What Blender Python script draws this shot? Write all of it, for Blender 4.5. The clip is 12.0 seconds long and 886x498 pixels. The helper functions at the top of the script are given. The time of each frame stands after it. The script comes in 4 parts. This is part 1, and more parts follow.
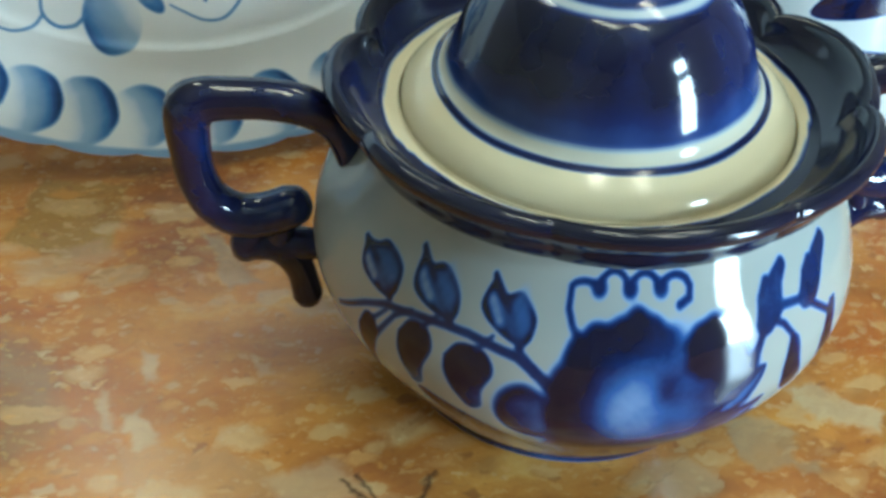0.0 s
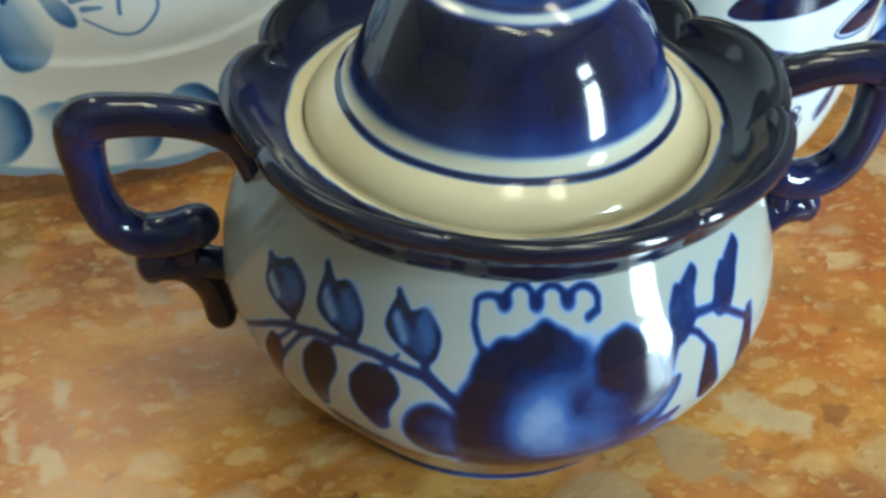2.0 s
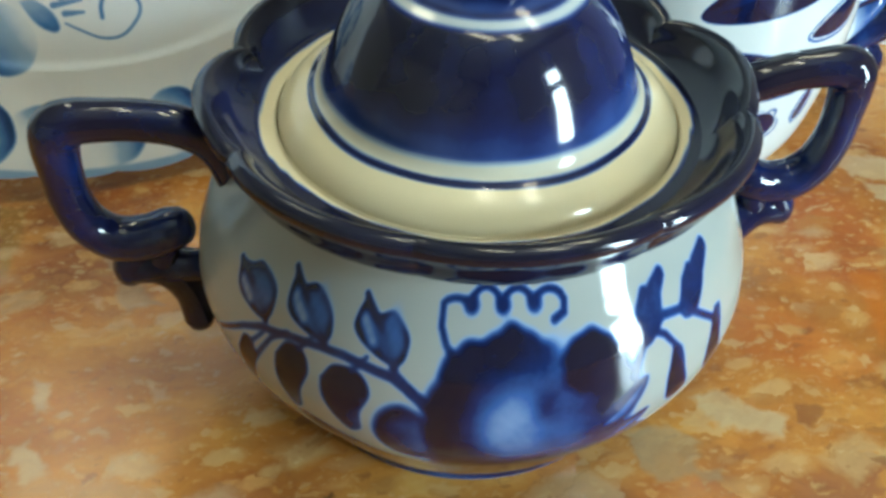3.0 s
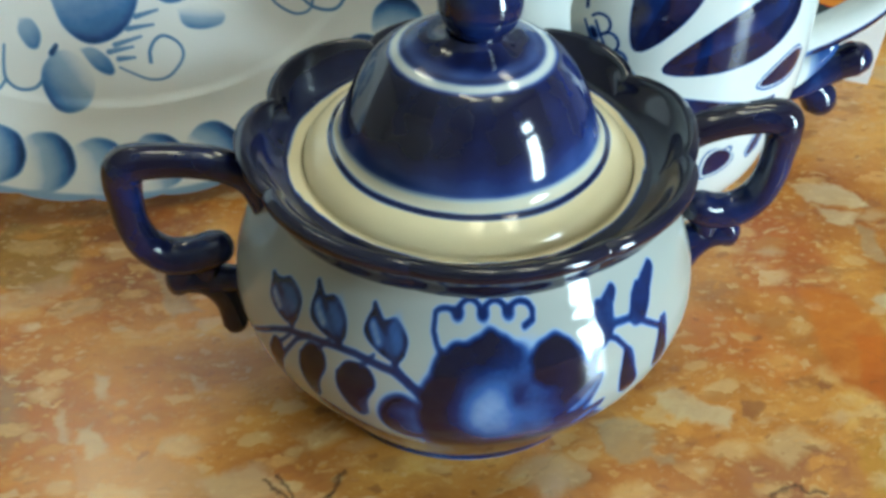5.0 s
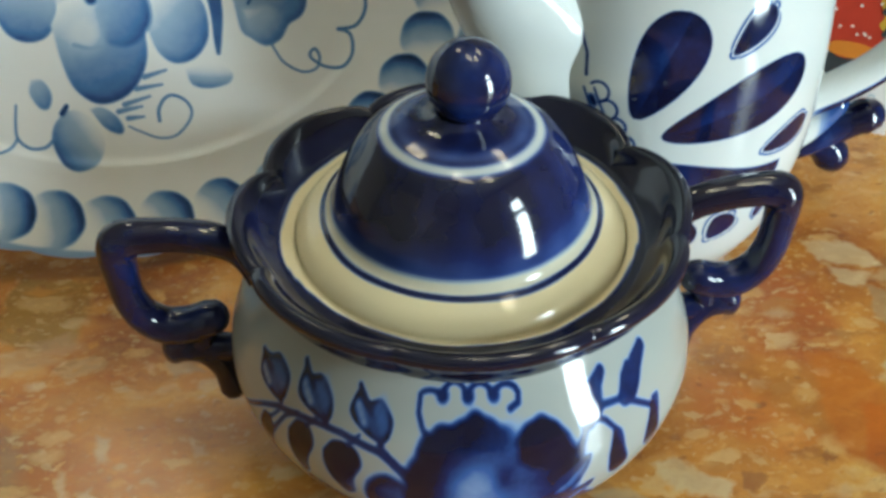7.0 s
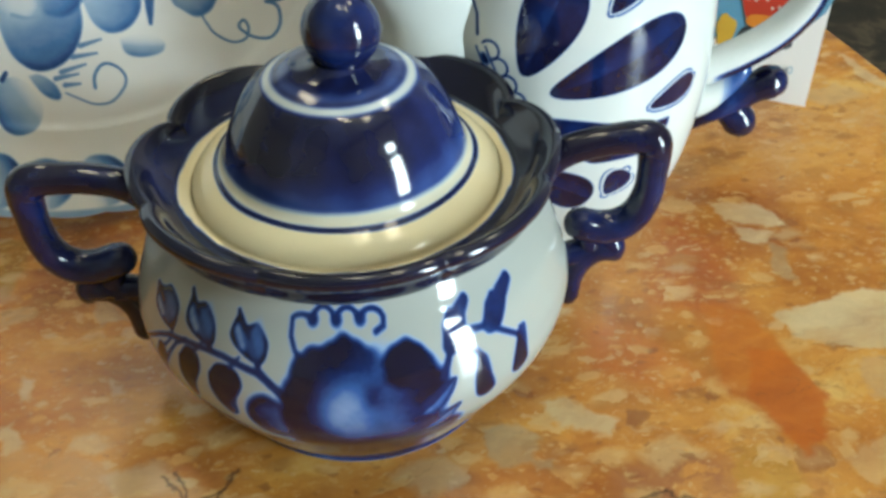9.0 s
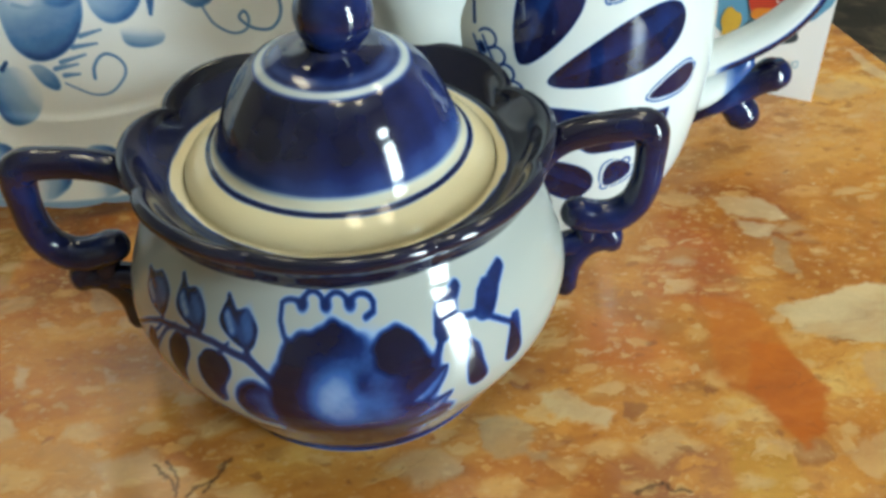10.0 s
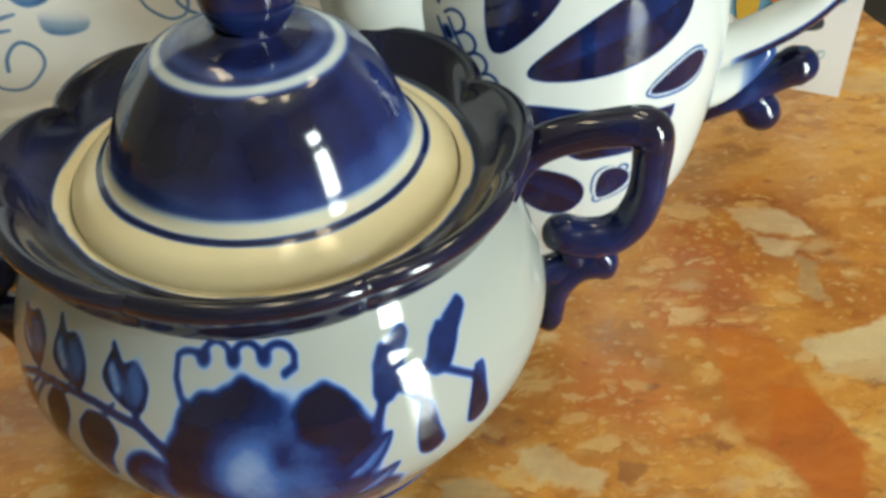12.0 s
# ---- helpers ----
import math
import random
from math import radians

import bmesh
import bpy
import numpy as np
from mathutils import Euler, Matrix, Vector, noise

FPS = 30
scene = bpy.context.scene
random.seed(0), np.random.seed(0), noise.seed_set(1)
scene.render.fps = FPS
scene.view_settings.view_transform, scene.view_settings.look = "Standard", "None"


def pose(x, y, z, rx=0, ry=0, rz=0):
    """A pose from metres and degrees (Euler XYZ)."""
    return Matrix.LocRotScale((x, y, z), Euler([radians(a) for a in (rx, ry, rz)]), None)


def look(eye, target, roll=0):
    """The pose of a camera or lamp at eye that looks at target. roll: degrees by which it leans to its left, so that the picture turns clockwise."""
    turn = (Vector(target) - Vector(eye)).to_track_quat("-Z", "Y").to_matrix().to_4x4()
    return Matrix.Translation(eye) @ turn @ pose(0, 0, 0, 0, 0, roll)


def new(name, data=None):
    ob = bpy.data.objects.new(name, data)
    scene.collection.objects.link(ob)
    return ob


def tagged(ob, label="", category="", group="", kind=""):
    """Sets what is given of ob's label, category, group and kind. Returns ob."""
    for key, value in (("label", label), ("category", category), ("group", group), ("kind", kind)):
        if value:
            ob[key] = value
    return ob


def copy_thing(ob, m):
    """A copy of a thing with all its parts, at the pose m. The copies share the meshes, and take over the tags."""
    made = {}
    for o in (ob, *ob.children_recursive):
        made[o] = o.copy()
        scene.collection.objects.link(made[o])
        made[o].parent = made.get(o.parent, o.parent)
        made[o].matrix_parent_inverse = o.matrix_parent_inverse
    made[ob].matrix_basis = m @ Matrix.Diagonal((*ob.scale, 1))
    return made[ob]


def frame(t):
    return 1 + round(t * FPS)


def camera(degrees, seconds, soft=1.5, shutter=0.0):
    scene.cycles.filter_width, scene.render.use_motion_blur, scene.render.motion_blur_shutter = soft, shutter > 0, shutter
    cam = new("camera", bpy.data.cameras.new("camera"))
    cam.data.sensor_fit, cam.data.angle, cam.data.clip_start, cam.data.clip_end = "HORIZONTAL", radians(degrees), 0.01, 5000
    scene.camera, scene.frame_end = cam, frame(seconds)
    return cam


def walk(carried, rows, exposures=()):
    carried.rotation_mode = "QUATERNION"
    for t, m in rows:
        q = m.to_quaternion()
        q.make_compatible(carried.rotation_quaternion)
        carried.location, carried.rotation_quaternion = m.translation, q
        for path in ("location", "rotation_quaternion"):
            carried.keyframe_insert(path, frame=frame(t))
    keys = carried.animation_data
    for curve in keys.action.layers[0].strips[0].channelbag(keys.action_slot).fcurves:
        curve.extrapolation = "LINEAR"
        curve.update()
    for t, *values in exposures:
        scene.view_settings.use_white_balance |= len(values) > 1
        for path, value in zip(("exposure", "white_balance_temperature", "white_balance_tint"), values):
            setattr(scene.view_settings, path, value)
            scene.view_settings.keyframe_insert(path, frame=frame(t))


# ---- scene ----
cam = camera(48.77, 12.0, soft=3.3)
# seconds, eye in metres, yaw, pitch, roll
PATH = [
    (0.0, -0.0509, -0.1478, 0.1639, -8.99, -42.39, 2.28),
    (0.5, -0.0530, -0.1439, 0.1645, -9.14, -42.33, 2.35),
    (1.0, -0.0518, -0.1405, 0.1661, -9.19, -42.36, 2.17),
    (1.2, -0.0485, -0.1351, 0.1712, -9.02, -43.51, 1.79),
    (1.5, -0.0458, -0.1346, 0.1701, -10.88, -42.08, 2.12),
    (1.7, -0.0433, -0.1388, 0.1680, -11.24, -41.50, 2.17),
    (2.0, -0.0393, -0.1448, 0.1616, -11.24, -41.87, 2.20),
    (2.5, -0.0355, -0.1460, 0.1613, -11.15, -41.76, 2.01),
    (3.0, -0.0346, -0.1466, 0.1634, -11.24, -41.90, 2.10),
    (3.2, -0.0344, -0.1471, 0.1656, -11.17, -42.58, 2.16),
    (4.8, -0.0368, -0.1705, 0.1885, -10.44, -41.87, 1.91),
    (5.0, -0.0349, -0.1730, 0.1902, -9.82, -41.52, 1.56),
    (5.5, -0.0302, -0.1715, 0.1990, -8.96, -41.45, 1.03),
    (5.8, -0.0277, -0.1714, 0.2065, -8.99, -41.39, 1.14),
    (6.0, -0.0207, -0.1679, 0.2151, -8.10, -41.47, 0.36),
    (6.2, -0.0218, -0.1662, 0.2140, -9.15, -40.49, 1.03),
    (6.5, -0.0281, -0.1659, 0.2083, -7.85, -40.82, 0.10),
    (6.8, -0.0351, -0.1662, 0.2024, -8.02, -40.29, 0.56),
    (7.0, -0.0240, -0.1660, 0.1997, -6.90, -40.60, -0.04),
    (7.2, -0.0164, -0.1717, 0.1961, -7.55, -40.55, 0.62),
    (7.5, -0.0075, -0.1753, 0.2002, -6.87, -40.58, -0.10),
    (9.5, 0.0049, -0.1928, 0.1953, -5.37, -39.92, -0.92),
    (10.0, 0.0077, -0.1919, 0.1930, -4.71, -39.80, -1.17),
    (10.5, 0.0101, -0.1827, 0.1902, -4.18, -40.13, -1.18),
    (10.7, 0.0147, -0.1774, 0.1851, -4.08, -38.85, -1.66),
    (11.0, 0.0141, -0.1697, 0.1853, -4.28, -39.78, -1.55),
    (11.5, 0.0186, -0.1588, 0.1772, -3.88, -40.16, -1.60),
    (12.0, 0.0221, -0.1552, 0.1702, -3.96, -40.07, -1.62),
]
# seconds, stops, kelvin, tint
GRADE = [(0.0, 0.29, 5250, -2), (0.5, 0.28, 5400, -1), (1.5, 0.27, 5640, 0), (3.0, 0.30, 5760, 0), (5.0, 0.23, 5700, 0), (6.0, 0.03, 5850, 2), (6.5, -0.09, 5950, 3), (7.5, 0.12, 6300, 6), (9.5, 0.19, 6250, 5), (10.5, 0.19, 6250, 5), (12.0, 0.13, 6950, 7)]
walk(cam, [(t, pose(x, y, z, 90 + pitch, 0, yaw) @ pose(0, 0, 0, 0, 0, roll)) for t, x, y, z, yaw, pitch, roll in PATH], GRADE)

# ---------------------------------------------------------------- light
DM = 0.1  # the crockery is laid out in decimetres
world = bpy.data.worlds.new("world")
scene.world = world
world.use_nodes = True
sky = world.node_tree.nodes.new("ShaderNodeTexSky")
sky.sky_type, sky.sun_disc = "NISHITA", False
sky.sun_elevation, sky.sun_rotation = radians(35), radians(130)
world.node_tree.links.new(sky.outputs[0], world.node_tree.nodes["Background"].inputs[0])
world.node_tree.nodes["Background"].inputs[1].default_value = 0.12

ROOM = Matrix.Rotation(radians(-41), 4, "Z")  # the room's own axes: +x looks out of its window
WALL_X, SILL, HEAD, HALF = 1.70, -0.24, 1.12, 0.17

daylight = bpy.data.lights.new("window_daylight", "AREA")
daylight.shape, daylight.size, daylight.size_y = "RECTANGLE", 2 * HALF, HEAD - SILL
daylight.energy, daylight.color = 71.0, (0.80, 0.95, 1.0)
lamp = new("window_daylight", daylight)
lamp.matrix_world = ROOM @ look((WALL_X + 0.10, 0, (SILL + HEAD) / 2), (0, 0, (SILL + HEAD) / 2))

TUBE_LIGHT = 19.5


# ---------------------------------------------------------------- materials
def nodes_of(name):
    m = bpy.data.materials.new(name)
    m.use_nodes = True
    t = m.node_tree
    return m, t, t.nodes["Principled BSDF"]


def add(t, kind, **values):
    n = t.nodes.new(kind)
    for key, value in values.items():
        n.inputs[key.replace("_", " ")].default_value = value
    return n


def ramp(t, fac, stops):
    n = t.nodes.new("ShaderNodeValToRGB")
    e = n.color_ramp.elements
    while len(e) < len(stops):
        e.new(0.5)
    for k, (at, colour) in zip(e, stops):
        k.position, k.color = at, (*colour, 1)
    t.links.new(fac, n.inputs[0])
    return n.outputs[0]


def mix(t, fac, a, b):
    n = t.nodes.new("ShaderNodeMix")
    n.data_type = "RGBA"
    for value, plug in ((fac, n.inputs[0]), (a, n.inputs[6]), (b, n.inputs[7])):
        if isinstance(value, bpy.types.NodeSocket):
            t.links.new(value, plug)
        elif isinstance(value, (int, float)):
            plug.default_value = value
        else:
            plug.default_value = (*value, 1)
    return n.outputs[2]


def calc(t, op, a, b=0.0, c=0.0, clamp=False):
    n = t.nodes.new("ShaderNodeMath")
    n.operation, n.use_clamp = op, clamp
    for value, plug in zip((a, b, c), n.inputs):
        if isinstance(value, bpy.types.NodeSocket):
            t.links.new(value, plug)
        else:
            plug.default_value = value
    return n.outputs[0]


def place(t):
    return t.nodes.new("ShaderNodeTexCoord").outputs["Object"]


def noise_of(t, coord, scale, detail=4.0, rough=0.5, distort=0.0):
    n = add(t, "ShaderNodeTexNoise", Scale=scale, Detail=detail, Roughness=rough, Distortion=distort)
    t.links.new(coord, n.inputs["Vector"])
    return n


def relief(t, bsdf, height, strength, depth):
    n = add(t, "ShaderNodeBump", Strength=strength, Distance=depth)
    t.links.new(height, n.inputs["Height"])
    t.links.new(n.outputs[0], bsdf.inputs["Normal"])


def porcelain(name, ground, stops, rough=0.07, streak=0.16):
    """Glazed porcelain with underglaze cobalt, laid on by the mesh's own brush marks ("paint")."""
    m, t, b = nodes_of(name)
    stops = [(0.0, tuple(v * 0.97 for v in ground))] + stops[1:]
    c = place(t)
    brush = t.nodes.new("ShaderNodeAttribute")
    brush.attribute_name = "paint"
    fine = noise_of(t, c, 420, 5, 0.6)
    wide = noise_of(t, c, 90, 3, 0.55, 0.6)
    wobble = calc(t, "ADD", calc(t, "MULTIPLY", calc(t, "SUBTRACT", fine.outputs[0], 0.5), streak * 0.7), calc(t, "MULTIPLY", calc(t, "SUBTRACT", wide.outputs[0], 0.5), streak * 1.6))
    amount = calc(t, "MULTIPLY_ADD", calc(t, "MULTIPLY", brush.outputs["Fac"], 1.0), wobble, brush.outputs["Fac"], True)
    spots = noise_of(t, c, 26, 4, 0.6)
    base = mix(t, calc(t, "MULTIPLY", spots.outputs[0], 0.5), ground, tuple(v * 0.88 for v in ground))
    colour = ramp(t, amount, stops)
    cover = calc(t, "SMOOTH_MIN", calc(t, "MULTIPLY", amount, 5.0), 1.0, 0.15)
    t.links.new(mix(t, cover, base, colour), b.inputs["Base Color"])
    b.inputs["Roughness"].default_value = rough
    b.inputs["IOR"].default_value = 1.52
    waves = noise_of(t, c, 55, 2, 0.4)
    relief(t, b, waves.outputs[0], 0.14, 0.0006)
    return m


COBALT = [(0.0, (0.62, 0.68, 0.74)), (0.2, (0.24, 0.34, 0.53)), (0.45, (0.032, 0.090, 0.28)), (0.7, (0.007, 0.017, 0.088)), (0.88, (0.006, 0.008, 0.036)), (1.0, (0.008, 0.006, 0.018))]
CREAM_BLUE = [(0.0, (0.66, 0.64, 0.55)), (0.16, (0.42, 0.50, 0.56)), (0.45, (0.04, 0.075, 0.24)), (0.7, (0.010, 0.017, 0.085)), (0.88, (0.007, 0.008, 0.03)), (1.0, (0.006, 0.006, 0.016))]
SOFT_BLUE = [(0.0, (0.66, 0.72, 0.76)), (0.2, (0.36, 0.50, 0.66)), (0.5, (0.085, 0.21, 0.46)), (0.72, (0.03, 0.08, 0.24)), (1.0, (0.015, 0.028, 0.06))]
WHITE_GLAZE = porcelain("white_glaze_cobalt", (0.335, 0.352, 0.327), COBALT, streak=0.34)
CREAM_GLAZE = porcelain("cream_glaze_cobalt", (0.80, 0.70, 0.44), CREAM_BLUE, rough=0.10)
PLATE_GLAZE = porcelain("plate_glaze_blue", (0.88, 0.895, 0.885), SOFT_BLUE, rough=0.13, streak=0.3)
POT_GLAZE = porcelain("teapot_glaze_cobalt", (0.61, 0.64, 0.62), COBALT, streak=0.35)


def marble():
    """Polished orange breccia: angular pale, rusty and olive clasts and many small flecks in a brown-orange ground."""
    m, t, b = nodes_of("orange_breccia")
    c = place(t)

    def vector(op, a, b_=None, k=None):
        n = t.nodes.new("ShaderNodeVectorMath")
        n.operation = op
        for value, plug in zip((a, b_, k), n.inputs):
            if isinstance(value, bpy.types.NodeSocket):
                t.links.new(value, plug)
            elif value is not None:
                plug.default_value = value
        return n.outputs["Value"] if op in ("DOT_PRODUCT", "LENGTH") else n.outputs[0]

    bend, crumb = noise_of(t, c, 70, 4, 0.6), noise_of(t, c, 330, 3, 0.6)
    warped = vector("MULTIPLY_ADD", bend.outputs["Color"], (0.009, 0.009, 0), c)
    warped = vector("MULTIPLY_ADD", crumb.outputs["Color"], (0.0024, 0.0024, 0), warped)
    warped = vector("SUBTRACT", warped, (0.0057, 0.0057, 0))
    squash = t.nodes.new("ShaderNodeMapping")
    squash.inputs["Rotation"].default_value = (0, 0, radians(20))
    squash.inputs["Scale"].default_value = (0.72, 1.3, 1.0)
    t.links.new(warped, squash.inputs[0])
    laid = squash.outputs[0]
    big = noise_of(t, laid, 17, 6, 0.66, 0.5)
    colour = ramp(t, big.outputs[0], [(0.24, (0.17, 0.055, 0.014)), (0.38, (0.37, 0.125, 0.020)), (0.48, (0.50, 0.20, 0.030)), (0.58, (0.62, 0.29, 0.050)), (0.70, (0.72, 0.45, 0.13))])
    bands = noise_of(t, laid, 8, 5, 0.65, 0.8)
    colour = mix(t, calc(t, "MULTIPLY", calc(t, "SUBTRACT", bands.outputs[0], 0.50), 4.0, clamp=True), colour, (0.40, 0.11, 0.022))
    streaks = noise_of(t, laid, 75, 6, 0.72, 0.6)
    veil = noise_of(t, laid, 34, 4, 0.6, 1.0)

    def facets(points, soft):
        """Inside of an angular outline (metres, anticlockwise or not), 0 to 1, its edges softened over some metres."""
        cx, cy = sum(p[0] for p in points) / len(points), sum(p[1] for p in points) / len(points)
        best = None
        for (x0, y0), (x1, y1) in zip(points, points[1:] + points[:1]):
            nx, ny = y0 - y1, x1 - x0
            size = math.hypot(nx, ny)
            nx, ny = nx / size, ny / size
            if (cx - x0) * nx + (cy - y0) * ny < 0:
                nx, ny = -nx, -ny
            d = calc(t, "SUBTRACT", vector("DOT_PRODUCT", warped, (nx, ny, 0)), x0 * nx + y0 * ny)
            best = d if best is None else calc(t, "MINIMUM", best, d)
        return calc(t, "MULTIPLY_ADD", best, 1 / soft, 0.4, clamp=True)

    def lay(colour, points, tint, soft, strong, rough=0.55):
        worn = calc(t, "MULTIPLY_ADD", calc(t, "SUBTRACT", streaks.outputs[0], 0.5), rough * 3.0, strong, clamp=True)
        inner = mix(t, calc(t, "MULTIPLY_ADD", calc(t, "SUBTRACT", veil.outputs[0], 0.5), 3.0, 0.45, clamp=True), tint, (tint[0] * 0.72, tint[1] * 0.62, tint[2] * 0.55))
        return mix(t, calc(t, "MULTIPLY", facets(points, soft), worn), colour, inner)

    # broad fields of colour
    colour = lay(colour, [(0.101, 0.062), (0.1152, 0.028), (0.1134, 0.001), (0.097, 0.001), (0.080, 0.010)], (0.46, 0.125, 0.026), 0.009, 0.75)
    colour = lay(colour, [(0.060, 0.010), (0.080, -0.001), (0.092, -0.020), (0.080, -0.026), (0.061, -0.014)], (0.66, 0.215, 0.03), 0.006, 0.7)
    colour = lay(colour, [(0.091, -0.0415), (0.1045, -0.0468), (0.1045, -0.0640), (0.0855, -0.0600)], (0.52, 0.285, 0.035), 0.003, 0.75, 0.4)
    colour = lay(colour, [(0.075, 0.115), (0.078, 0.072), (0.150, 0.062), (0.215, 0.100), (0.150, 0.150)], (0.74, 0.44, 0.15), 0.018, 0.45, 1.0)
    colour = lay(colour, [(-0.131, 0.0431), (-0.1238, 0.068), (-0.1033, 0.0624), (-0.1011, 0.0517), (-0.1047, 0.0366), (-0.1167, 0.0358)], (0.38, 0.23, 0.055), 0.002, 0.85, 0.25)
    colour = lay(colour, [(-0.140, 0.053), (-0.1145, 0.0727), (-0.106, 0.078), (-0.1153, 0.0810), (-0.140, 0.073)], (0.62, 0.29, 0.04), 0.003, 0.7)
    colour = lay(colour, [(-0.101, 0.060), (-0.085, 0.078), (-0.062, 0.068), (-0.082, 0.030), (-0.102, 0.036)], (0.34, 0.10, 0.028), 0.006, 0.65)
    colour = lay(colour, [(-0.1251, 0.0123), (-0.1121, 0.0058), (-0.1096, -0.0156), (-0.1147, -0.0246), (-0.1300, -0.0300)], (0.30, 0.20, 0.10), 0.005, 0.62)
    # brown shade beside the bowl's base, painted into the stone
    colour = lay(colour, [(-0.06, -0.02), (-0.03, -0.03), (-0.03, -0.075), (-0.065, -0.06)], (0.36, 0.13, 0.04), 0.012, 0.5)

    colour = lay(colour, [(0.0595, -0.0453), (0.0745, -0.0402), (0.0889, -0.0469), (0.0837, -0.063), (0.0574, -0.06)], (0.44, 0.19, 0.075), 0.004, 0.75, 0.5)
    colour = lay(colour, [(0.0773, -0.0167), (0.0827, -0.0141), (0.0871, -0.0178), (0.0837, -0.0216), (0.0785, -0.0206)], (0.80, 0.42, 0.10), 0.004, 0.7, 0.9)

    # the stone's brown band plus the shade left of the bowl, both painted in
    colour = lay(colour, [(-0.1359, 0.0408), (-0.1112, 0.0458), (-0.0862, 0.0445), (-0.0665, 0.0279), (-0.0716, 0.015), (-0.0955, 0.0249), (-0.1133, 0.0229), (-0.1296, 0.0103)], (0.24, 0.11, 0.04), 0.008, 0.62, 0.6)
    colour = lay(colour, [(-0.1089, 0.0724), (-0.0878, 0.0704), (-0.0722, 0.0475), (-0.0775, 0.0351), (-0.0988, 0.0457)], (0.20, 0.085, 0.03), 0.006, 0.55, 0.5)

    # small flecks, thick in some places and thin in others
    for scale, dense, edge, strong in ((95, 0.50, 0.56, 0.62), (62, 0.34, 0.50, 0.62), (900, 0.52, 0.50, 0.30), (480, 0.48, 0.52, 0.45), (250, 0.40, 0.54, 0.60), (150, 0.36, 0.50, 0.62)):
        cells = add(t, "ShaderNodeTexVoronoi", Scale=scale, Randomness=1.0)
        cells.distance = "MANHATTAN" if scale in (250, 62) else "EUCLIDEAN"
        t.links.new(laid, cells.inputs["Vector"])
        split = t.nodes.new("ShaderNodeSeparateColor")
        t.links.new(cells.outputs["Color"], split.inputs[0])
        chance = calc(t, "MULTIPLY_ADD", calc(t, "SUBTRACT", veil.outputs[0], 0.5), 1.3, dense)
        keep = calc(t, "LESS_THAN", split.outputs[0], chance)
        size = calc(t, "MULTIPLY_ADD", split.outputs[1], edge * 0.7, edge * 0.5)
        near = calc(t, "MULTIPLY", calc(t, "SUBTRACT", size, cells.outputs["Distance"]), 4.5 if scale in (95, 62) else 5.5, clamp=True)
        tint = ramp(t, split.outputs[2], [(0.0, (0.64, 0.44, 0.19)), (0.25, (0.68, 0.37, 0.10)), (0.42, (0.40, 0.14, 0.03)), (0.62, (0.74, 0.56, 0.29)), (0.8, (0.66, 0.30, 0.05)), (1.0, (0.20, 0.075, 0.03))])
        colour = mix(t, calc(t, "MULTIPLY", calc(t, "MULTIPLY", keep, near), strong), colour, tint)

    # a few broken pieces further out, paler and browner than the ground
    cells = add(t, "ShaderNodeTexVoronoi", Scale=42, Randomness=1.0)
    cells.distance = "MANHATTAN"
    t.links.new(laid, cells.inputs["Vector"])
    split = t.nodes.new("ShaderNodeSeparateColor")
    t.links.new(cells.outputs["Color"], split.inputs[0])
    near = calc(t, "MULTIPLY", calc(t, "SUBTRACT", calc(t, "MULTIPLY_ADD", split.outputs[1], 0.35, 0.28), cells.outputs["Distance"]), 6.0, clamp=True)
    tint = ramp(t, split.outputs[2], [(0.0, (0.62, 0.46, 0.25)), (0.35, (0.46, 0.20, 0.07)), (0.6, (0.70, 0.52, 0.27)), (1.0, (0.50, 0.33, 0.15))])
    colour = mix(t, calc(t, "MULTIPLY", calc(t, "MULTIPLY", calc(t, "LESS_THAN", split.outputs[0], 0.30), near), calc(t, "MULTIPLY_ADD", streaks.outputs[0], 0.9, 0.1)), colour, tint)

    # the rusty wedge
    colour = lay(colour, [(0.100, 0.010), (0.1140, 0.004), (0.1175, -0.015), (0.1215, -0.029), (0.1155, -0.045), (0.1085, -0.047), (0.094, -0.022)], (0.60, 0.185, 0.014), 0.0032, 0.80, 0.35)
    colour = lay(colour, [(0.106, -0.010), (0.1160, -0.013), (0.1213, -0.029), (0.1158, -0.044), (0.1085, -0.046), (0.101, -0.028)], (0.62, 0.160, 0.008), 0.0016, 0.80, 0.2)

    # the large pale clasts; one outline is lamp glare painted as sand
    pale, sand, drab = (0.70, 0.56, 0.32), (0.64, 0.43, 0.20), (0.46, 0.36, 0.20)
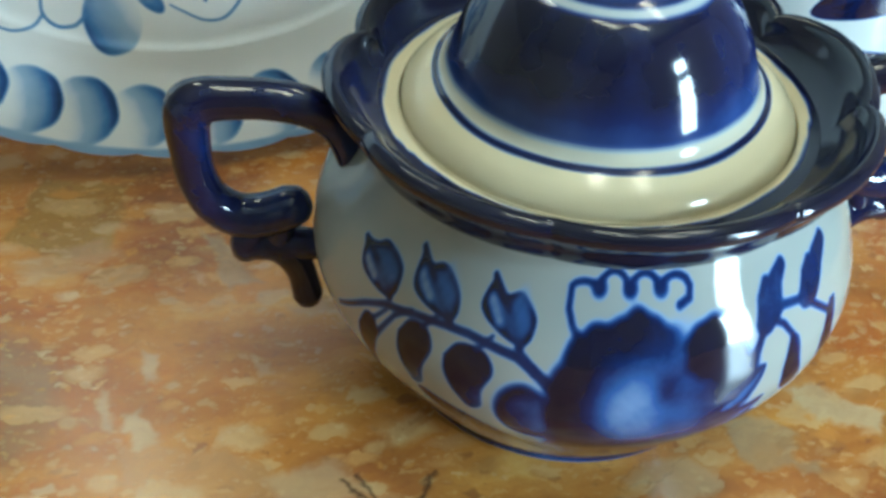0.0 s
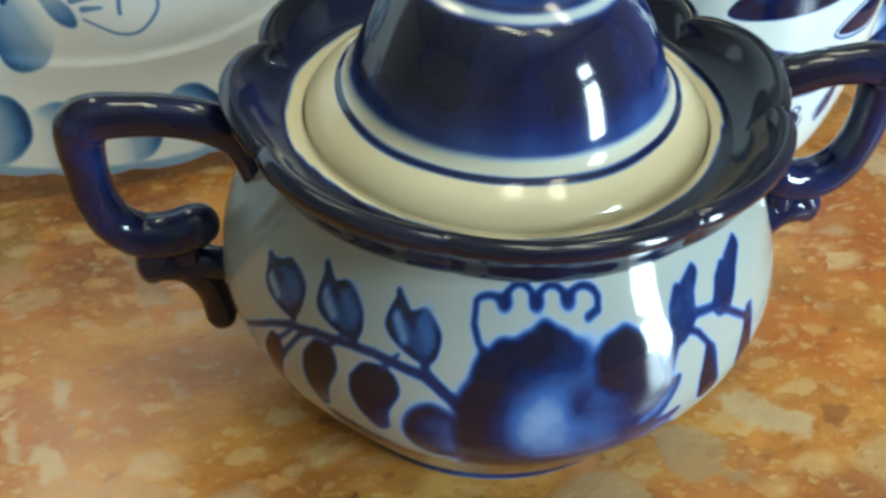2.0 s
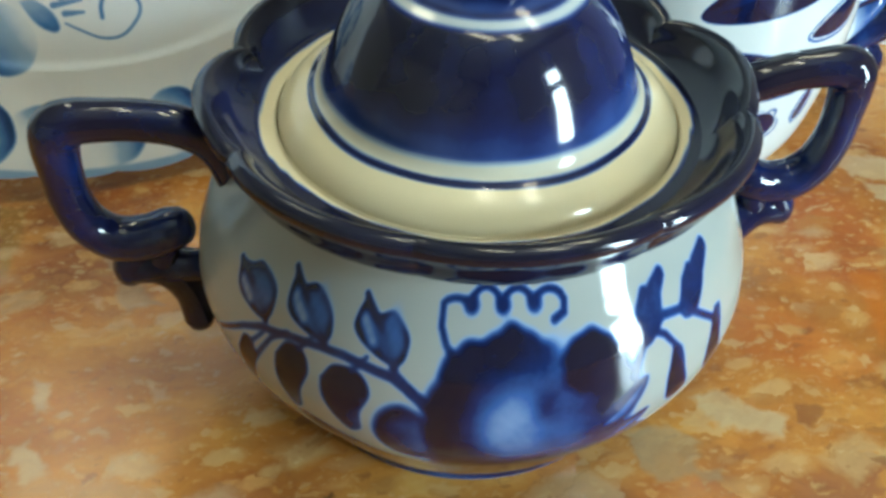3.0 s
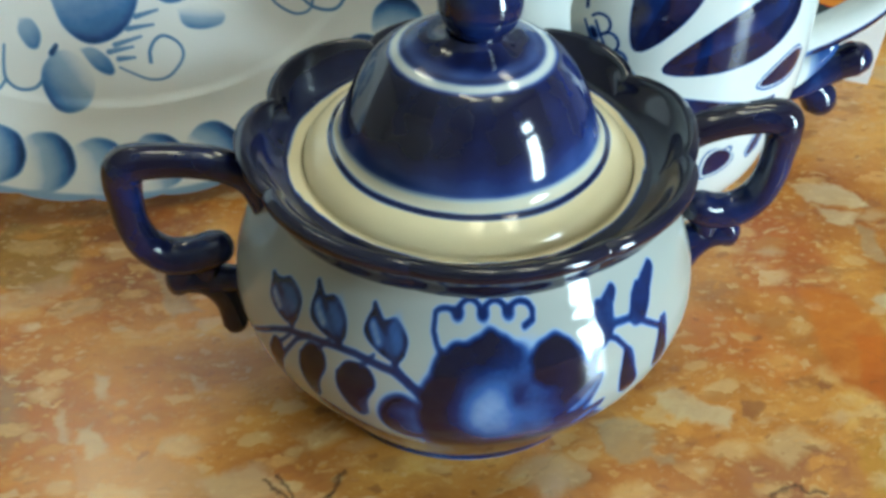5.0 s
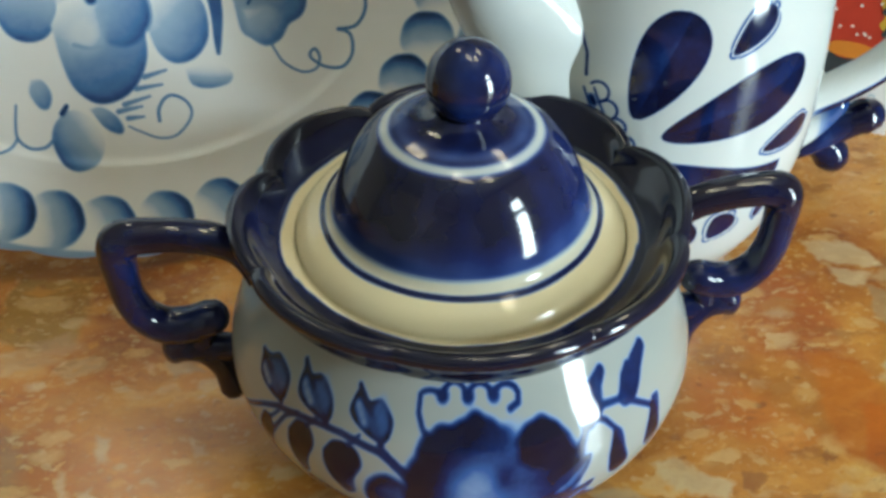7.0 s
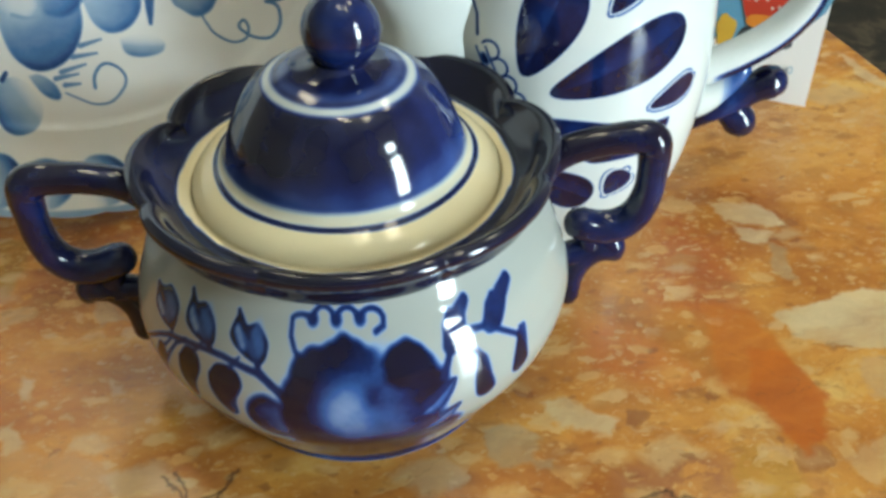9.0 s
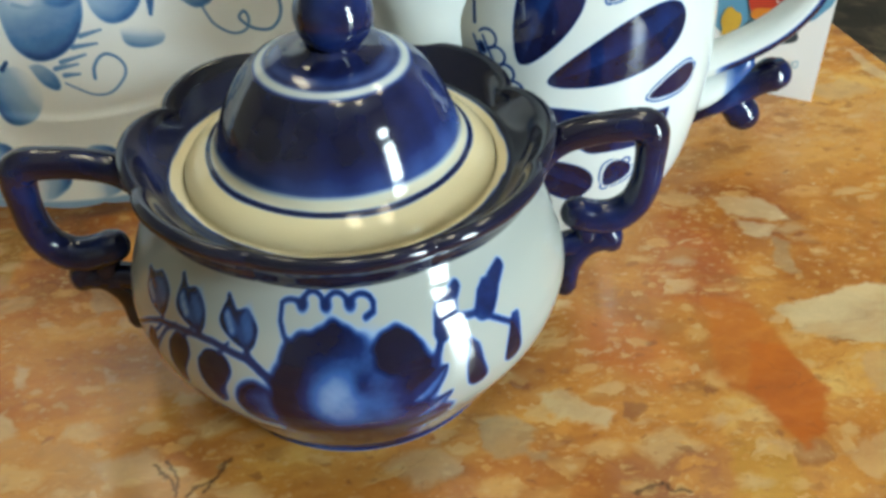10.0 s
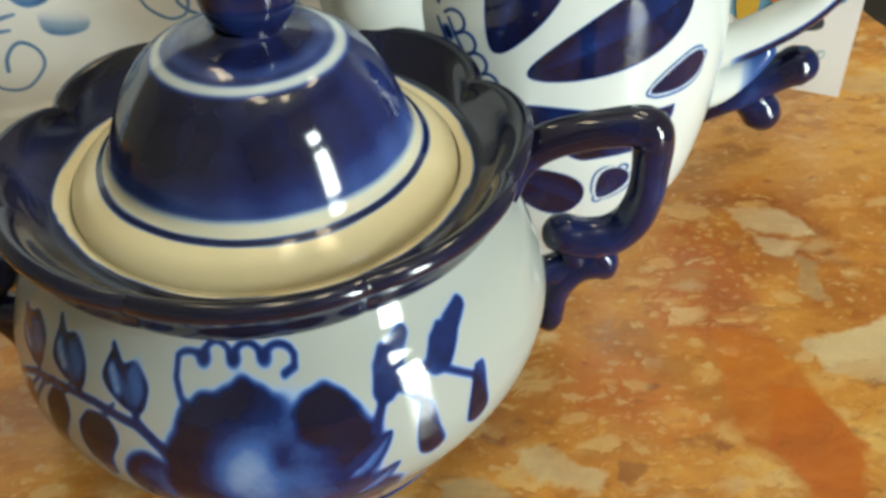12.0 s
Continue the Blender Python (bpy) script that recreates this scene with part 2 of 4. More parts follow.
    for points, tint, strong in (
        ([(0.1182, 0.0017), (0.148, 0.010), (0.170, 0.004), (0.172, -0.016), (0.1352, -0.0139), (0.1217, -0.0077)], pale, 0.86),
        ([(0.1166, 0.055), (0.1338, 0.0519), (0.1368, 0.0419), (0.1207, 0.0448)], pale, 0.72), ([(0.1213, 0.0427), (0.1317, 0.0404), (0.1273, 0.0338), (0.1202, 0.0356)], pale, 0.62),
        ([(0.0457, -0.0212), (0.0532, -0.0213), (0.0637, -0.0314), (0.0602, -0.0357), (0.0493, -0.0305)], pale, 0.82), ([(0.029, -0.029), (0.039, -0.028), (0.0435, -0.0345), (0.0400, -0.0420), (0.031, -0.043)], drab, 0.62),
        ([(-0.0929, 0.0025), (-0.09, 0.001), (-0.0899, -0.0064), (-0.0922, -0.0055)], sand, 0.75), ([(-0.1005, -0.0064), (-0.0982, -0.0078), (-0.0974, -0.0181), (-0.0997, -0.0167)], sand, 0.7),
        # the second of these: lamp glare at the front left, put into the colour
        ([(-0.0955, -0.0161), (-0.0929, -0.0119), (-0.088, -0.0191), (-0.0914, -0.0235)], sand, 0.82), ([(-0.096, -0.0212), (-0.0754, -0.0263), (-0.049, -0.0364), (-0.032, -0.0434), (-0.0343, -0.0497), (-0.0906, -0.0433)], sand, 0.30),
        ([(-0.083, 0.043), (-0.078, 0.040), (-0.066, 0.022), (-0.075, 0.022)], drab, 0.55), ([(0.128, 0.034), (0.133, 0.030), (0.131, 0.014), (0.126, 0.020)], drab, 0.55),
        ([(0.117, -0.048), (0.133, -0.044), (0.138, -0.052), (0.122, -0.058)], sand, 0.6),
        ([(0.1344, -0.0186), (0.1434, -0.0175), (0.1415, -0.0323), (0.1327, -0.0313)], sand, 0.7), ([(0.2009, 0.1479), (0.2095, 0.1238), (0.2106, 0.1108), (0.1999, 0.1294)], pale, 0.6),
        ([(-0.0953, -0.0137), (-0.0906, -0.0144), (-0.0878, -0.0223), (-0.0915, -0.0243)], sand, 0.72), ([(-0.0932, 0.0017), (-0.0904, 0.0013), (-0.0892, -0.0057), (-0.0918, -0.0066)], sand, 0.6),
        ([(-0.0692, -0.0019), (-0.0659, -0.0014), (-0.0644, -0.0064), (-0.0681, -0.0068)], sand, 0.5), ([(-0.1011, -0.0095), (-0.098, -0.0072), (-0.0972, -0.0169), (-0.0992, -0.0174)], sand, 0.55),
        ([(0.0662, -0.0329), (0.0725, -0.0344), (0.0763, -0.0367), (0.0692, -0.0356)], sand, 0.6), ([(0.0397, -0.0413), (0.047, -0.0403), (0.0448, -0.0445), (0.0398, -0.0448)], drab, 0.5), ([(0.1, -0.0428), (0.1061, -0.0444), (0.104, -0.0477), (0.0998, -0.0464)], sand, 0.55)):
        colour = lay(colour, points, tint, 0.0014, strong, 0.28)

    # dark branching cracks
    def crack(colour, points, wide):
        best = None
        for (x0, y0), (x1, y1) in zip(points, points[1:]):
            size = math.hypot(x1 - x0, y1 - y0)
            dx, dy = (x1 - x0) / size, (y1 - y0) / size
            along = calc(t, "SUBTRACT", vector("DOT_PRODUCT", warped, (dx, dy, 0)), x0 * dx + y0 * dy)
            past = calc(t, "SUBTRACT", along, calc(t, "MINIMUM", calc(t, "MAXIMUM", along, 0.0), size))
            side = calc(t, "SUBTRACT", vector("DOT_PRODUCT", warped, (-dy, dx, 0)), y0 * dx - x0 * dy)
            d = calc(t, "ADD", calc(t, "ABSOLUTE", past), calc(t, "ABSOLUTE", side))
            best = d if best is None else calc(t, "MINIMUM", best, d)
        near = calc(t, "MULTIPLY_ADD", best, -1 / wide, 1.0, clamp=True)
        return mix(t, calc(t, "MULTIPLY", near, 0.85), colour, (0.05, 0.03, 0.018))

    for points in (
        [(-0.0509, -0.0341), (-0.0487, -0.039), (-0.0466, -0.0431)],
        [(-0.0476, -0.0334), (-0.0457, -0.0385), (-0.0456, -0.0451)],
        [(-0.0331, -0.0368), (-0.0352, -0.0405), (-0.0375, -0.0457)],
        [(-0.0355, -0.0413), (-0.0426, -0.0458)],
        [(0.0706, -0.0527), (0.0736, -0.0557), (0.0772, -0.0555)],
        [(0.0625, -0.0558), (0.0673, -0.0534), (0.0706, -0.0527)],
    ):
        colour = crack(colour, points, 0.0009)

    # fine cracks and pits
    lines = noise_of(t, laid, 26, 5, 0.5, 1.4)
    thin = calc(t, "MULTIPLY", calc(t, "SUBTRACT", 0.006, calc(t, "ABSOLUTE", calc(t, "SUBTRACT", lines.outputs[0], 0.5))), 220.0, clamp=True)
    where = noise_of(t, c, 13, 2)
    thin = calc(t, "MULTIPLY", thin, calc(t, "MULTIPLY", calc(t, "SUBTRACT", where.outputs[0], 0.54), 7.0, clamp=True))
    colour = mix(t, calc(t, "MULTIPLY", thin, 0.34), colour, (0.14, 0.06, 0.022))
    grain = noise_of(t, c, 1500, 3, 0.6)
    colour = mix(t, calc(t, "MULTIPLY", grain.outputs[0], 0.14), colour, (0.20, 0.08, 0.03))
    colour = mix(t, calc(t, "MULTIPLY", calc(t, "SUBTRACT", streaks.outputs[0], 0.48), 1.3, clamp=True), colour, (0.24, 0.082, 0.022))
    t.links.new(colour, b.inputs["Base Color"])
    rough = calc(t, "MULTIPLY_ADD", big.outputs[0], 0.2, 0.12)
    t.links.new(rough, b.inputs["Roughness"])
    relief(t, b, grain.outputs[0], 0.08, 0.0003)
    return m


MARBLE = marble()


def plain(name, colour, rough, scale=30, vary=0.25, bump=0.0):
    m, t, b = nodes_of(name)
    c = place(t)
    n1, n2 = noise_of(t, c, scale, 5, 0.6), noise_of(t, c, scale * 9, 3, 0.6)
    a = mix(t, calc(t, "MULTIPLY", n1.outputs[0], vary * 2), colour, tuple(v * 0.7 for v in colour))
    t.links.new(mix(t, calc(t, "MULTIPLY", n2.outputs[0], vary), a, tuple(min(v * 1.25, 0.9) for v in colour)), b.inputs["Base Color"])
    b.inputs["Roughness"].default_value = rough
    if bump:
        relief(t, b, n2.outputs[0], bump, 0.001)
    return m


PLASTER = plain("warm_plaster", (0.74, 0.69, 0.60), 0.9, 3, 0.15, 0.1)
CEILING = plain("ceiling_paint", (0.78, 0.77, 0.74), 0.9, 3, 0.1)


def mottled_floor():
    m, t, b = nodes_of("dark_floor")
    c = place(t)
    big, small = noise_of(t, c, 11, 3, 0.55, 0.8), noise_of(t, c, 60, 4, 0.6)
    colour = ramp(t, big.outputs[0], [(0.36, (0.012, 0.011, 0.010)), (0.50, (0.04, 0.034, 0.026)), (0.60, (0.17, 0.13, 0.085)), (0.70, (0.06, 0.055, 0.03))])
    t.links.new(mix(t, calc(t, "MULTIPLY", small.outputs[0], 0.7), colour, (0.02, 0.018, 0.016)), b.inputs["Base Color"])
    b.inputs["Roughness"].default_value = 0.6
    relief(t, b, small.outputs[0], 0.2, 0.002)
    return m


DARK_FLOOR = mottled_floor()
WOOD = plain("dark_wood", (0.10, 0.05, 0.025), 0.4, 20, 0.4)
FRAME_PAINT = plain("white_frame_paint", (0.7, 0.7, 0.68), 0.4, 12, 0.1)
CARD = plain("white_card", (0.90, 0.90, 0.89), 0.5, 60, 0.02)
RED = plain("printed_red", (0.55, 0.05, 0.025), 0.4, 300, 0.3)
ORANGE = plain("printed_orange", (0.72, 0.25, 0.03), 0.4, 300, 0.2)
YELLOW = plain("printed_yellow", (0.68, 0.42, 0.05), 0.4, 300, 0.3)
BLUE = plain("printed_blue", (0.13, 0.36, 0.55), 0.4, 300, 0.4)
NIGHT = plain("printed_dark", (0.035, 0.05, 0.06), 0.4, 300, 0.5)
DOT = plain("printed_white", (0.8, 0.72, 0.66), 0.5, 300, 0.1)
m_tube, t_tube, b_tube = nodes_of("lit_tube")
b_tube.inputs["Emission Color"].default_value = (1.0, 0.86, 0.60, 1)
b_tube.inputs["Emission Strength"].default_value = TUBE_LIGHT
LIT = m_tube


# ---------------------------------------------------------------- building helpers
def thing(name, label, category, at=(0, 0, 0), group=""):
    ob = new(name)
    ob.location = at
    ob.empty_display_size = 0.02
    return tagged(ob, label, category, group)


def part(name, data, material, parent, label=""):
    """Links a bmesh or a mesh as one mesh object under a thing or a part."""
    if isinstance(data, bmesh.types.BMesh):
        me = bpy.data.meshes.new(name)
        data.to_mesh(me)
        data.free()
    else:
        me = data
    if not me.materials:
        me.materials.append(material)
    ob = new(name, me)
    ob.parent = parent
    return tagged(ob, label) if label else ob


def sheet(name, v, wrap=True, paint=None, closed_ends=False):
    """A smooth mesh from rows of points v[row, column]; paint gives its brush marks."""
    rows, cols = v.shape[:2]
    me = bpy.data.meshes.new(name)
    k = np.arange(rows * cols).reshape(rows, cols)
    right = np.roll(k, -1, 1) if wrap else k[:, 1:]
    left = k if wrap else k[:, :-1]
    quads = np.stack([left[:-1], right[:-1], right[1:], left[1:]], -1).reshape(-1, 4)
    faces = quads.tolist()
    if closed_ends:
        faces += [k[0, ::-1].tolist(), k[-1].tolist()]
    me.from_pydata(v.reshape(-1, 3).tolist(), [], faces)
    me.shade_smooth()
    if paint is not None:
        a = me.attributes.new("paint", "FLOAT", "POINT")
        a.data.foreach_set("value", np.clip(paint, 0, 1).astype(np.float32).ravel())
    me.update()
    return me


def curve(points, per=12):
    """A smooth line through rows of numbers (Catmull-Rom)."""
    p = np.array(points, float)
    p = np.vstack([2 * p[0] - p[1], p, 2 * p[-1] - p[-2]])
    u = np.linspace(0, 1, per, endpoint=False)[:, None]
    out = [0.5 * (2 * b + (c - a) * u + (2 * a - 5 * b + 4 * c - d) * u**2 + (3 * b - a - 3 * c + d) * u**3) for a, b, c, d in zip(p, p[1:], p[2:], p[3:])]
    return np.vstack([*out, p[-2:-1]])


def tube(points, per=10, around=28, wide=1.0, y=0.0):
    """Points of a round rod in the plane of x and z: rows of x, z, radius, with domed ends."""
    c = curve(points, per)
    d = np.gradient(c[:, :2], axis=0)
    d /= np.linalg.norm(d, axis=1)[:, None]
    cap = np.linspace(0.08, 1, 6)[:-1]
    head = np.stack([np.r_[c[0, :2] - d[0] * c[0, 2] * np.sqrt(1 - q * q), c[0, 2] * q] for q in cap])
    tail = np.stack([np.r_[c[-1, :2] + d[-1] * c[-1, 2] * np.sqrt(1 - q * q), c[-1, 2] * q] for q in cap[::-1]])
    d = np.vstack([np.repeat(d[:1], len(cap), 0), d, np.repeat(d[-1:], len(cap), 0)])
    c = np.vstack([head, c, tail])
    a = np.linspace(0, 2 * np.pi, around, endpoint=False)
    n = np.stack([-d[:, 1], d[:, 0]], 1)
    x = c[:, 0, None] + n[:, 0, None] * c[:, 2, None] * np.cos(a)
    z = c[:, 1, None] + n[:, 1, None] * c[:, 2, None] * np.cos(a)
    return np.stack([x, y + wide * c[:, 2, None] * np.sin(a), z], -1), c


def joined(name, meshes):
    bm = bmesh.new()
    for me in meshes:
        bm.from_mesh(me)
    out = bpy.data.meshes.new(name)
    bm.to_mesh(out)
    bm.free()
    out.shade_smooth()
    return out


def box(bm, lo, hi):
    m = Matrix.Translation([(a + b) / 2 for a, b in zip(lo, hi)]) @ Matrix.Diagonal((*[b - a for a, b in zip(lo, hi)], 1))
    bmesh.ops.create_cube(bm, size=1, matrix=m)
    return bm


# brush marks: every one works on coordinates s, z in decimetres along the ware
def smooth(x, a, b):
    u = np.clip((x - a) / (b - a), 0, 1)
    return u * u * (3 - 2 * u)


class Brush:
    def __init__(self, s, z, soft=0.006):
        self.s, self.z, self.soft = s, z, soft
        self.paint = np.zeros_like(s)

    def lay(self, mask, amount):
        self.paint = self.paint * (1 - mask) + amount * mask

    def local(self, x, y, turn):
        c, n = math.cos(turn), math.sin(turn)
        return (self.s - x) * c + (self.z - y) * n, -(self.s - x) * n + (self.z - y) * c

    def line(self, pts, w0, w1=None, amount=0.8):
        """A stroke along points, w0 wide at its start and w1 at its end."""
        w1 = w0 if w1 is None else w1
        best = np.full_like(self.s, 9.0)
        n = len(pts) - 1
        for k, ((x0, y0), (x1, y1)) in enumerate(zip(pts, pts[1:])):
            dx, dy = x1 - x0, y1 - y0
            u = np.clip(((self.s - x0) * dx + (self.z - y0) * dy) / (dx * dx + dy * dy + 1e-12), 0, 1)
            w = w0 + (w1 - w0) * (k + u) / n
            best = np.minimum(best, np.hypot(self.s - x0 - u * dx, self.z - y0 - u * dy) - w / 2)
        self.lay(1 - smooth(best, -self.soft / 2, self.soft / 2), amount)

    def oval(self, x, y, rx, ry, turn=0.0, amount=0.8, fade=None, ragged=0.0, soft=1.0, power=1.5, over=True):
        """A round dab; fade: the way in which its colour grows, so that the other side stays pale."""
        u, v = self.local(x, y, turn)
        u, v = u / rx, v / ry
        a = np.arctan2(v, u)
        r = np.hypot(u, v) + ragged * (np.sin(5 * a + x * 90) + 0.6 * np.sin(9 * a + y * 70))
        mask = 1 - smooth(r, 1 - soft * self.soft / min(rx, ry), 1 + soft * self.soft / min(rx, ry))
        if fade is not None:
            f = np.clip(0.5 + 0.5 * (u * math.cos(fade) + v * math.sin(fade)), 0, 1) ** power
            edge = smooth(r, 0.45, 1.0)
            amount = amount * np.clip((0.12 if over else 0.0) + 0.75 * f + 0.35 * f * edge, 0, 1)
        if over:
            self.lay(mask, amount)
        else:
            self.paint = np.maximum(self.paint, mask * amount)

    def drop(self, tip, end, wide, amount=0.9, rim=None, vein=None):
        """A drop-shaped petal or leaf from its point to its round end."""
        dx, dy = end[0] - tip[0], end[1] - tip[1]
        size = math.hypot(dx, dy)
        u, v = self.local(*tip, math.atan2(dy, dx))
        u = u / size
        half = wide / 2 * np.sqrt(np.clip(u, 0, 1)) * np.sqrt(np.clip(1 - u, 0, 1)) * 2.0 * (0.45 + 0.62 * np.clip(u, 0, 1))
        d = np.where(u < 0, np.hypot(u * size, v), np.where(u > 1, np.hypot((u - 1) * size, v), np.abs(v) - half))
        mask = 1 - smooth(d, -self.soft * 0.5, self.soft * 0.5)
        value = amount
        if vein is not None:
            inner = smooth(-d, 0.0, wide * 0.28)
            value = amount - vein * inner * (0.55 + 0.45 * np.sign(v))
        self.lay(mask, value)
        if rim:
            self.lay(1 - smooth(np.abs(d - rim), 0.0015, 0.0055), 0.5)

    def patch(self, points, amount, soft=1.0):
        """A dab with a free rounded outline; gives the depth inside it."""
        p = curve(points + points[:1], 7)
        best, inside = np.full_like(self.s, 9.0), np.zeros(self.s.shape, bool)
        for (x0, y0), (x1, y1) in zip(p[:-1], p[1:]):
            dx, dy = x1 - x0, y1 - y0
            u = np.clip(((self.s - x0) * dx + (self.z - y0) * dy) / (dx * dx + dy * dy + 1e-12), 0, 1)
            best = np.minimum(best, np.hypot(self.s - x0 - u * dx, self.z - y0 - u * dy))
            if dy:
                inside ^= ((y0 > self.z) != (y1 > self.z)) & (self.s < x0 + (self.z - y0) * dx / dy)
        d = np.where(inside, best, -best)
        self.lay(smooth(d, -soft * self.soft / 2, soft * self.soft / 2), amount(d) if callable(amount) else amount)
        return d

    def curl(self, x, y, r0, r1, a0, a1, w, amount=0.6):
        a = np.linspace(a0, a1, 26)
        r = np.linspace(r0, r1, 26)
        self.line(list(zip(x + r * np.cos(a), y + r * np.sin(a))), w, w, amount)


def lathe_grid(profile, angles, per=10):
    """Points of a turned shape; the angle counts from the front (-y) towards +x."""
    p = curve(profile, 16)
    far = np.r_[0, np.cumsum(np.hypot(*np.diff(p, axis=0).T))]
    n = per if per > 30 else per * (len(profile) - 1)
    p = np.stack([np.interp(np.linspace(0, far[-1], n), far, p[:, k]) for k in (0, 1)], 1)
    a = np.asarray(angles)[None]
    return np.stack([p[:, :1] * np.sin(a), -p[:, :1] * np.cos(a), np.repeat(p[:, 1:2], a.shape[1], 1)], -1), p


def spread(dense_from, dense_to, fine, coarse):
    """Angles round a circle, many between two of them and few elsewhere."""
    a = np.linspace(dense_from, dense_to, fine, endpoint=False)
    b = np.linspace(dense_to, dense_from + 360, coarse, endpoint=False)
    return np.radians(np.r_[a, b])


# ---------------------------------------------------------------- the room
def slab(name, lo, hi, material, label):
    ob = part(name, box(bmesh.new(), lo, hi), material, None)
    ob.matrix_world = ROOM
    return tagged(ob, label, name.split("_")[0], kind="structure")


BACK_X, SIDE, LOW, HIGH = -3.0, 2.4, -0.75, 1.95
slab("floor", (BACK_X, -SIDE, LOW - 0.1), (WALL_X, SIDE, LOW), DARK_FLOOR, "dark worn floor of the room")
slab("ceiling", (BACK_X, -SIDE, HIGH), (WALL_X, SIDE, HIGH + 0.1), CEILING, "pale painted ceiling over the table")
slab("wall_back", (BACK_X - 0.15, -SIDE - 0.15, LOW - 0.1), (BACK_X, SIDE + 0.15, HIGH + 0.1), PLASTER, "warm beige plastered wall")
slab("wall_side_1", (BACK_X, -SIDE - 0.15, LOW - 0.1), (WALL_X, -SIDE, HIGH + 0.1), PLASTER, "warm beige plastered wall")
slab("wall_side_2", (BACK_X, SIDE, LOW - 0.1), (WALL_X, SIDE + 0.15, HIGH + 0.1), PLASTER, "warm beige plastered wall")
bm = bmesh.new()
box(bm, (WALL_X, -SIDE - 0.15, LOW - 0.1), (WALL_X + 0.08, -HALF, HIGH + 0.1))
box(bm, (WALL_X, HALF, LOW - 0.1), (WALL_X + 0.08, SIDE + 0.15, HIGH + 0.1))
box(bm, (WALL_X, -HALF, LOW - 0.1), (WALL_X + 0.08, HALF, SILL))
box(bm, (WALL_X, -HALF, HEAD), (WALL_X + 0.08, HALF, HIGH + 0.1))
wall = part("wall_window", bm, PLASTER, None)
wall.matrix_world = ROOM
tagged(wall, "plastered wall with one narrow tall window", "wall", kind="structure")
window = tagged(new("window_1"), "narrow tall window with a white frame", "window", kind="structure")
window.matrix_world = ROOM
bm = bmesh.new()
for lo, hi in (((-HALF, SILL), (-HALF + 0.025, HEAD)), ((HALF - 0.025, SILL), (HALF, HEAD)), ((-HALF, SILL), (HALF, SILL + 0.03)), ((-HALF, HEAD - 0.03), (HALF, HEAD))):
    box(bm, (WALL_X + 0.01, lo[0], lo[1]), (WALL_X + 0.06, hi[0], hi[1]))
part("window_frame", bm, FRAME_PAINT, window)
part("crossbar", box(bmesh.new(), (WALL_X + 0.012, -HALF + 0.02, 0.63), (WALL_X + 0.058, HALF - 0.02, 0.79)), FRAME_PAINT, window)


def ceiling_light():
    ob = thing("ceiling_light", "twin-tube fluorescent ceiling light, switched on", "lamp", group="ceiling lights")
    bm = bmesh.new()
    box(bm, (-0.09, -0.33, -0.03), (0.09, 0.33, 0.0))
    bmesh.ops.bevel(bm, geom=bm.edges[:], offset=0.006, segments=2, affect="EDGES")
    part("housing", bm, FRAME_PAINT, ob)
    for x in (-0.045, 0.045):
        v, c = tube([(-0.30, -0.05, 0.014), (0.0, -0.05, 0.014), (0.30, -0.05, 0.014)], 2, 12)
        ob_t = part("tube", sheet("tube", v), LIT, ob)
        ob_t.rotation_euler = (0, 0, radians(90))
        ob_t.location = (x, 0, 0)
    return ob


light = ceiling_light()
# first spot fits its reflections; the other three are added for brightness
SPOTS = [(-0.58, 1.22), (0.80, 0.72), (0.52, -0.12), (0.02, 0.02)]
light.matrix_basis = pose(*SPOTS[0], HIGH, 0, 0, 20)
for x, y in SPOTS[1:]:
    copy_thing(light, pose(x, y, HIGH, 0, 0, 20))

# ---------------------------------------------------------------- table
TABLE = Matrix.Rotation(radians(11), 4, "Z")
table = thing("table", "table with a polished orange breccia marble top", "table")
bm = bmesh.new()
box(bm, (-0.75, -0.45, -0.03), (0.238, 0.55, 0.0))
bmesh.ops.bevel(bm, geom=[e for e in bm.edges if abs(e.verts[0].co.z - e.verts[1].co.z) > 0.01], offset=0.05, segments=8, affect="EDGES")
bmesh.ops.bevel(bm, geom=[e for e in bm.edges if e.verts[0].co.z > -0.001 and e.verts[1].co.z > -0.001], offset=0.006, segments=3, affect="EDGES")
bmesh.ops.transform(bm, matrix=TABLE, verts=bm.verts)
part("tabletop", bm, MARBLE, table, "polished orange and brown breccia marble slab")
for x, y in ((-0.68, -0.38), (0.17, -0.38), (-0.68, 0.48), (0.17, 0.48)):
    bm = bmesh.new()
    bmesh.ops.create_cone(bm, cap_ends=True, segments=20, radius1=0.025, radius2=0.032, depth=0.72, matrix=TABLE @ Matrix.Translation((x, y, -0.39)))
    part("leg", bm, WOOD, table)

# ---------------------------------------------------------------- sugar bowl
DEG = math.pi / 180 * 0.5  # a degree round the bowl, in decimetres of brush work
bowl = thing("sugar_bowl", "white porcelain sugar bowl with hand-painted cobalt flowers, lid on", "sugar bowl")
BOWL = [(0.30, 0.012), (0.345, 0.004), (0.366, 0.003), (0.374, 0.012), (0.376, 0.03), (0.385, 0.047), (0.41, 0.08), (0.47, 0.18), (0.52, 0.27), (0.538, 0.34), (0.533, 0.39), (0.52, 0.43), (0.495, 0.49), (0.463, 0.535), (0.437, 0.572), (0.423, 0.605), (0.414, 0.63)]


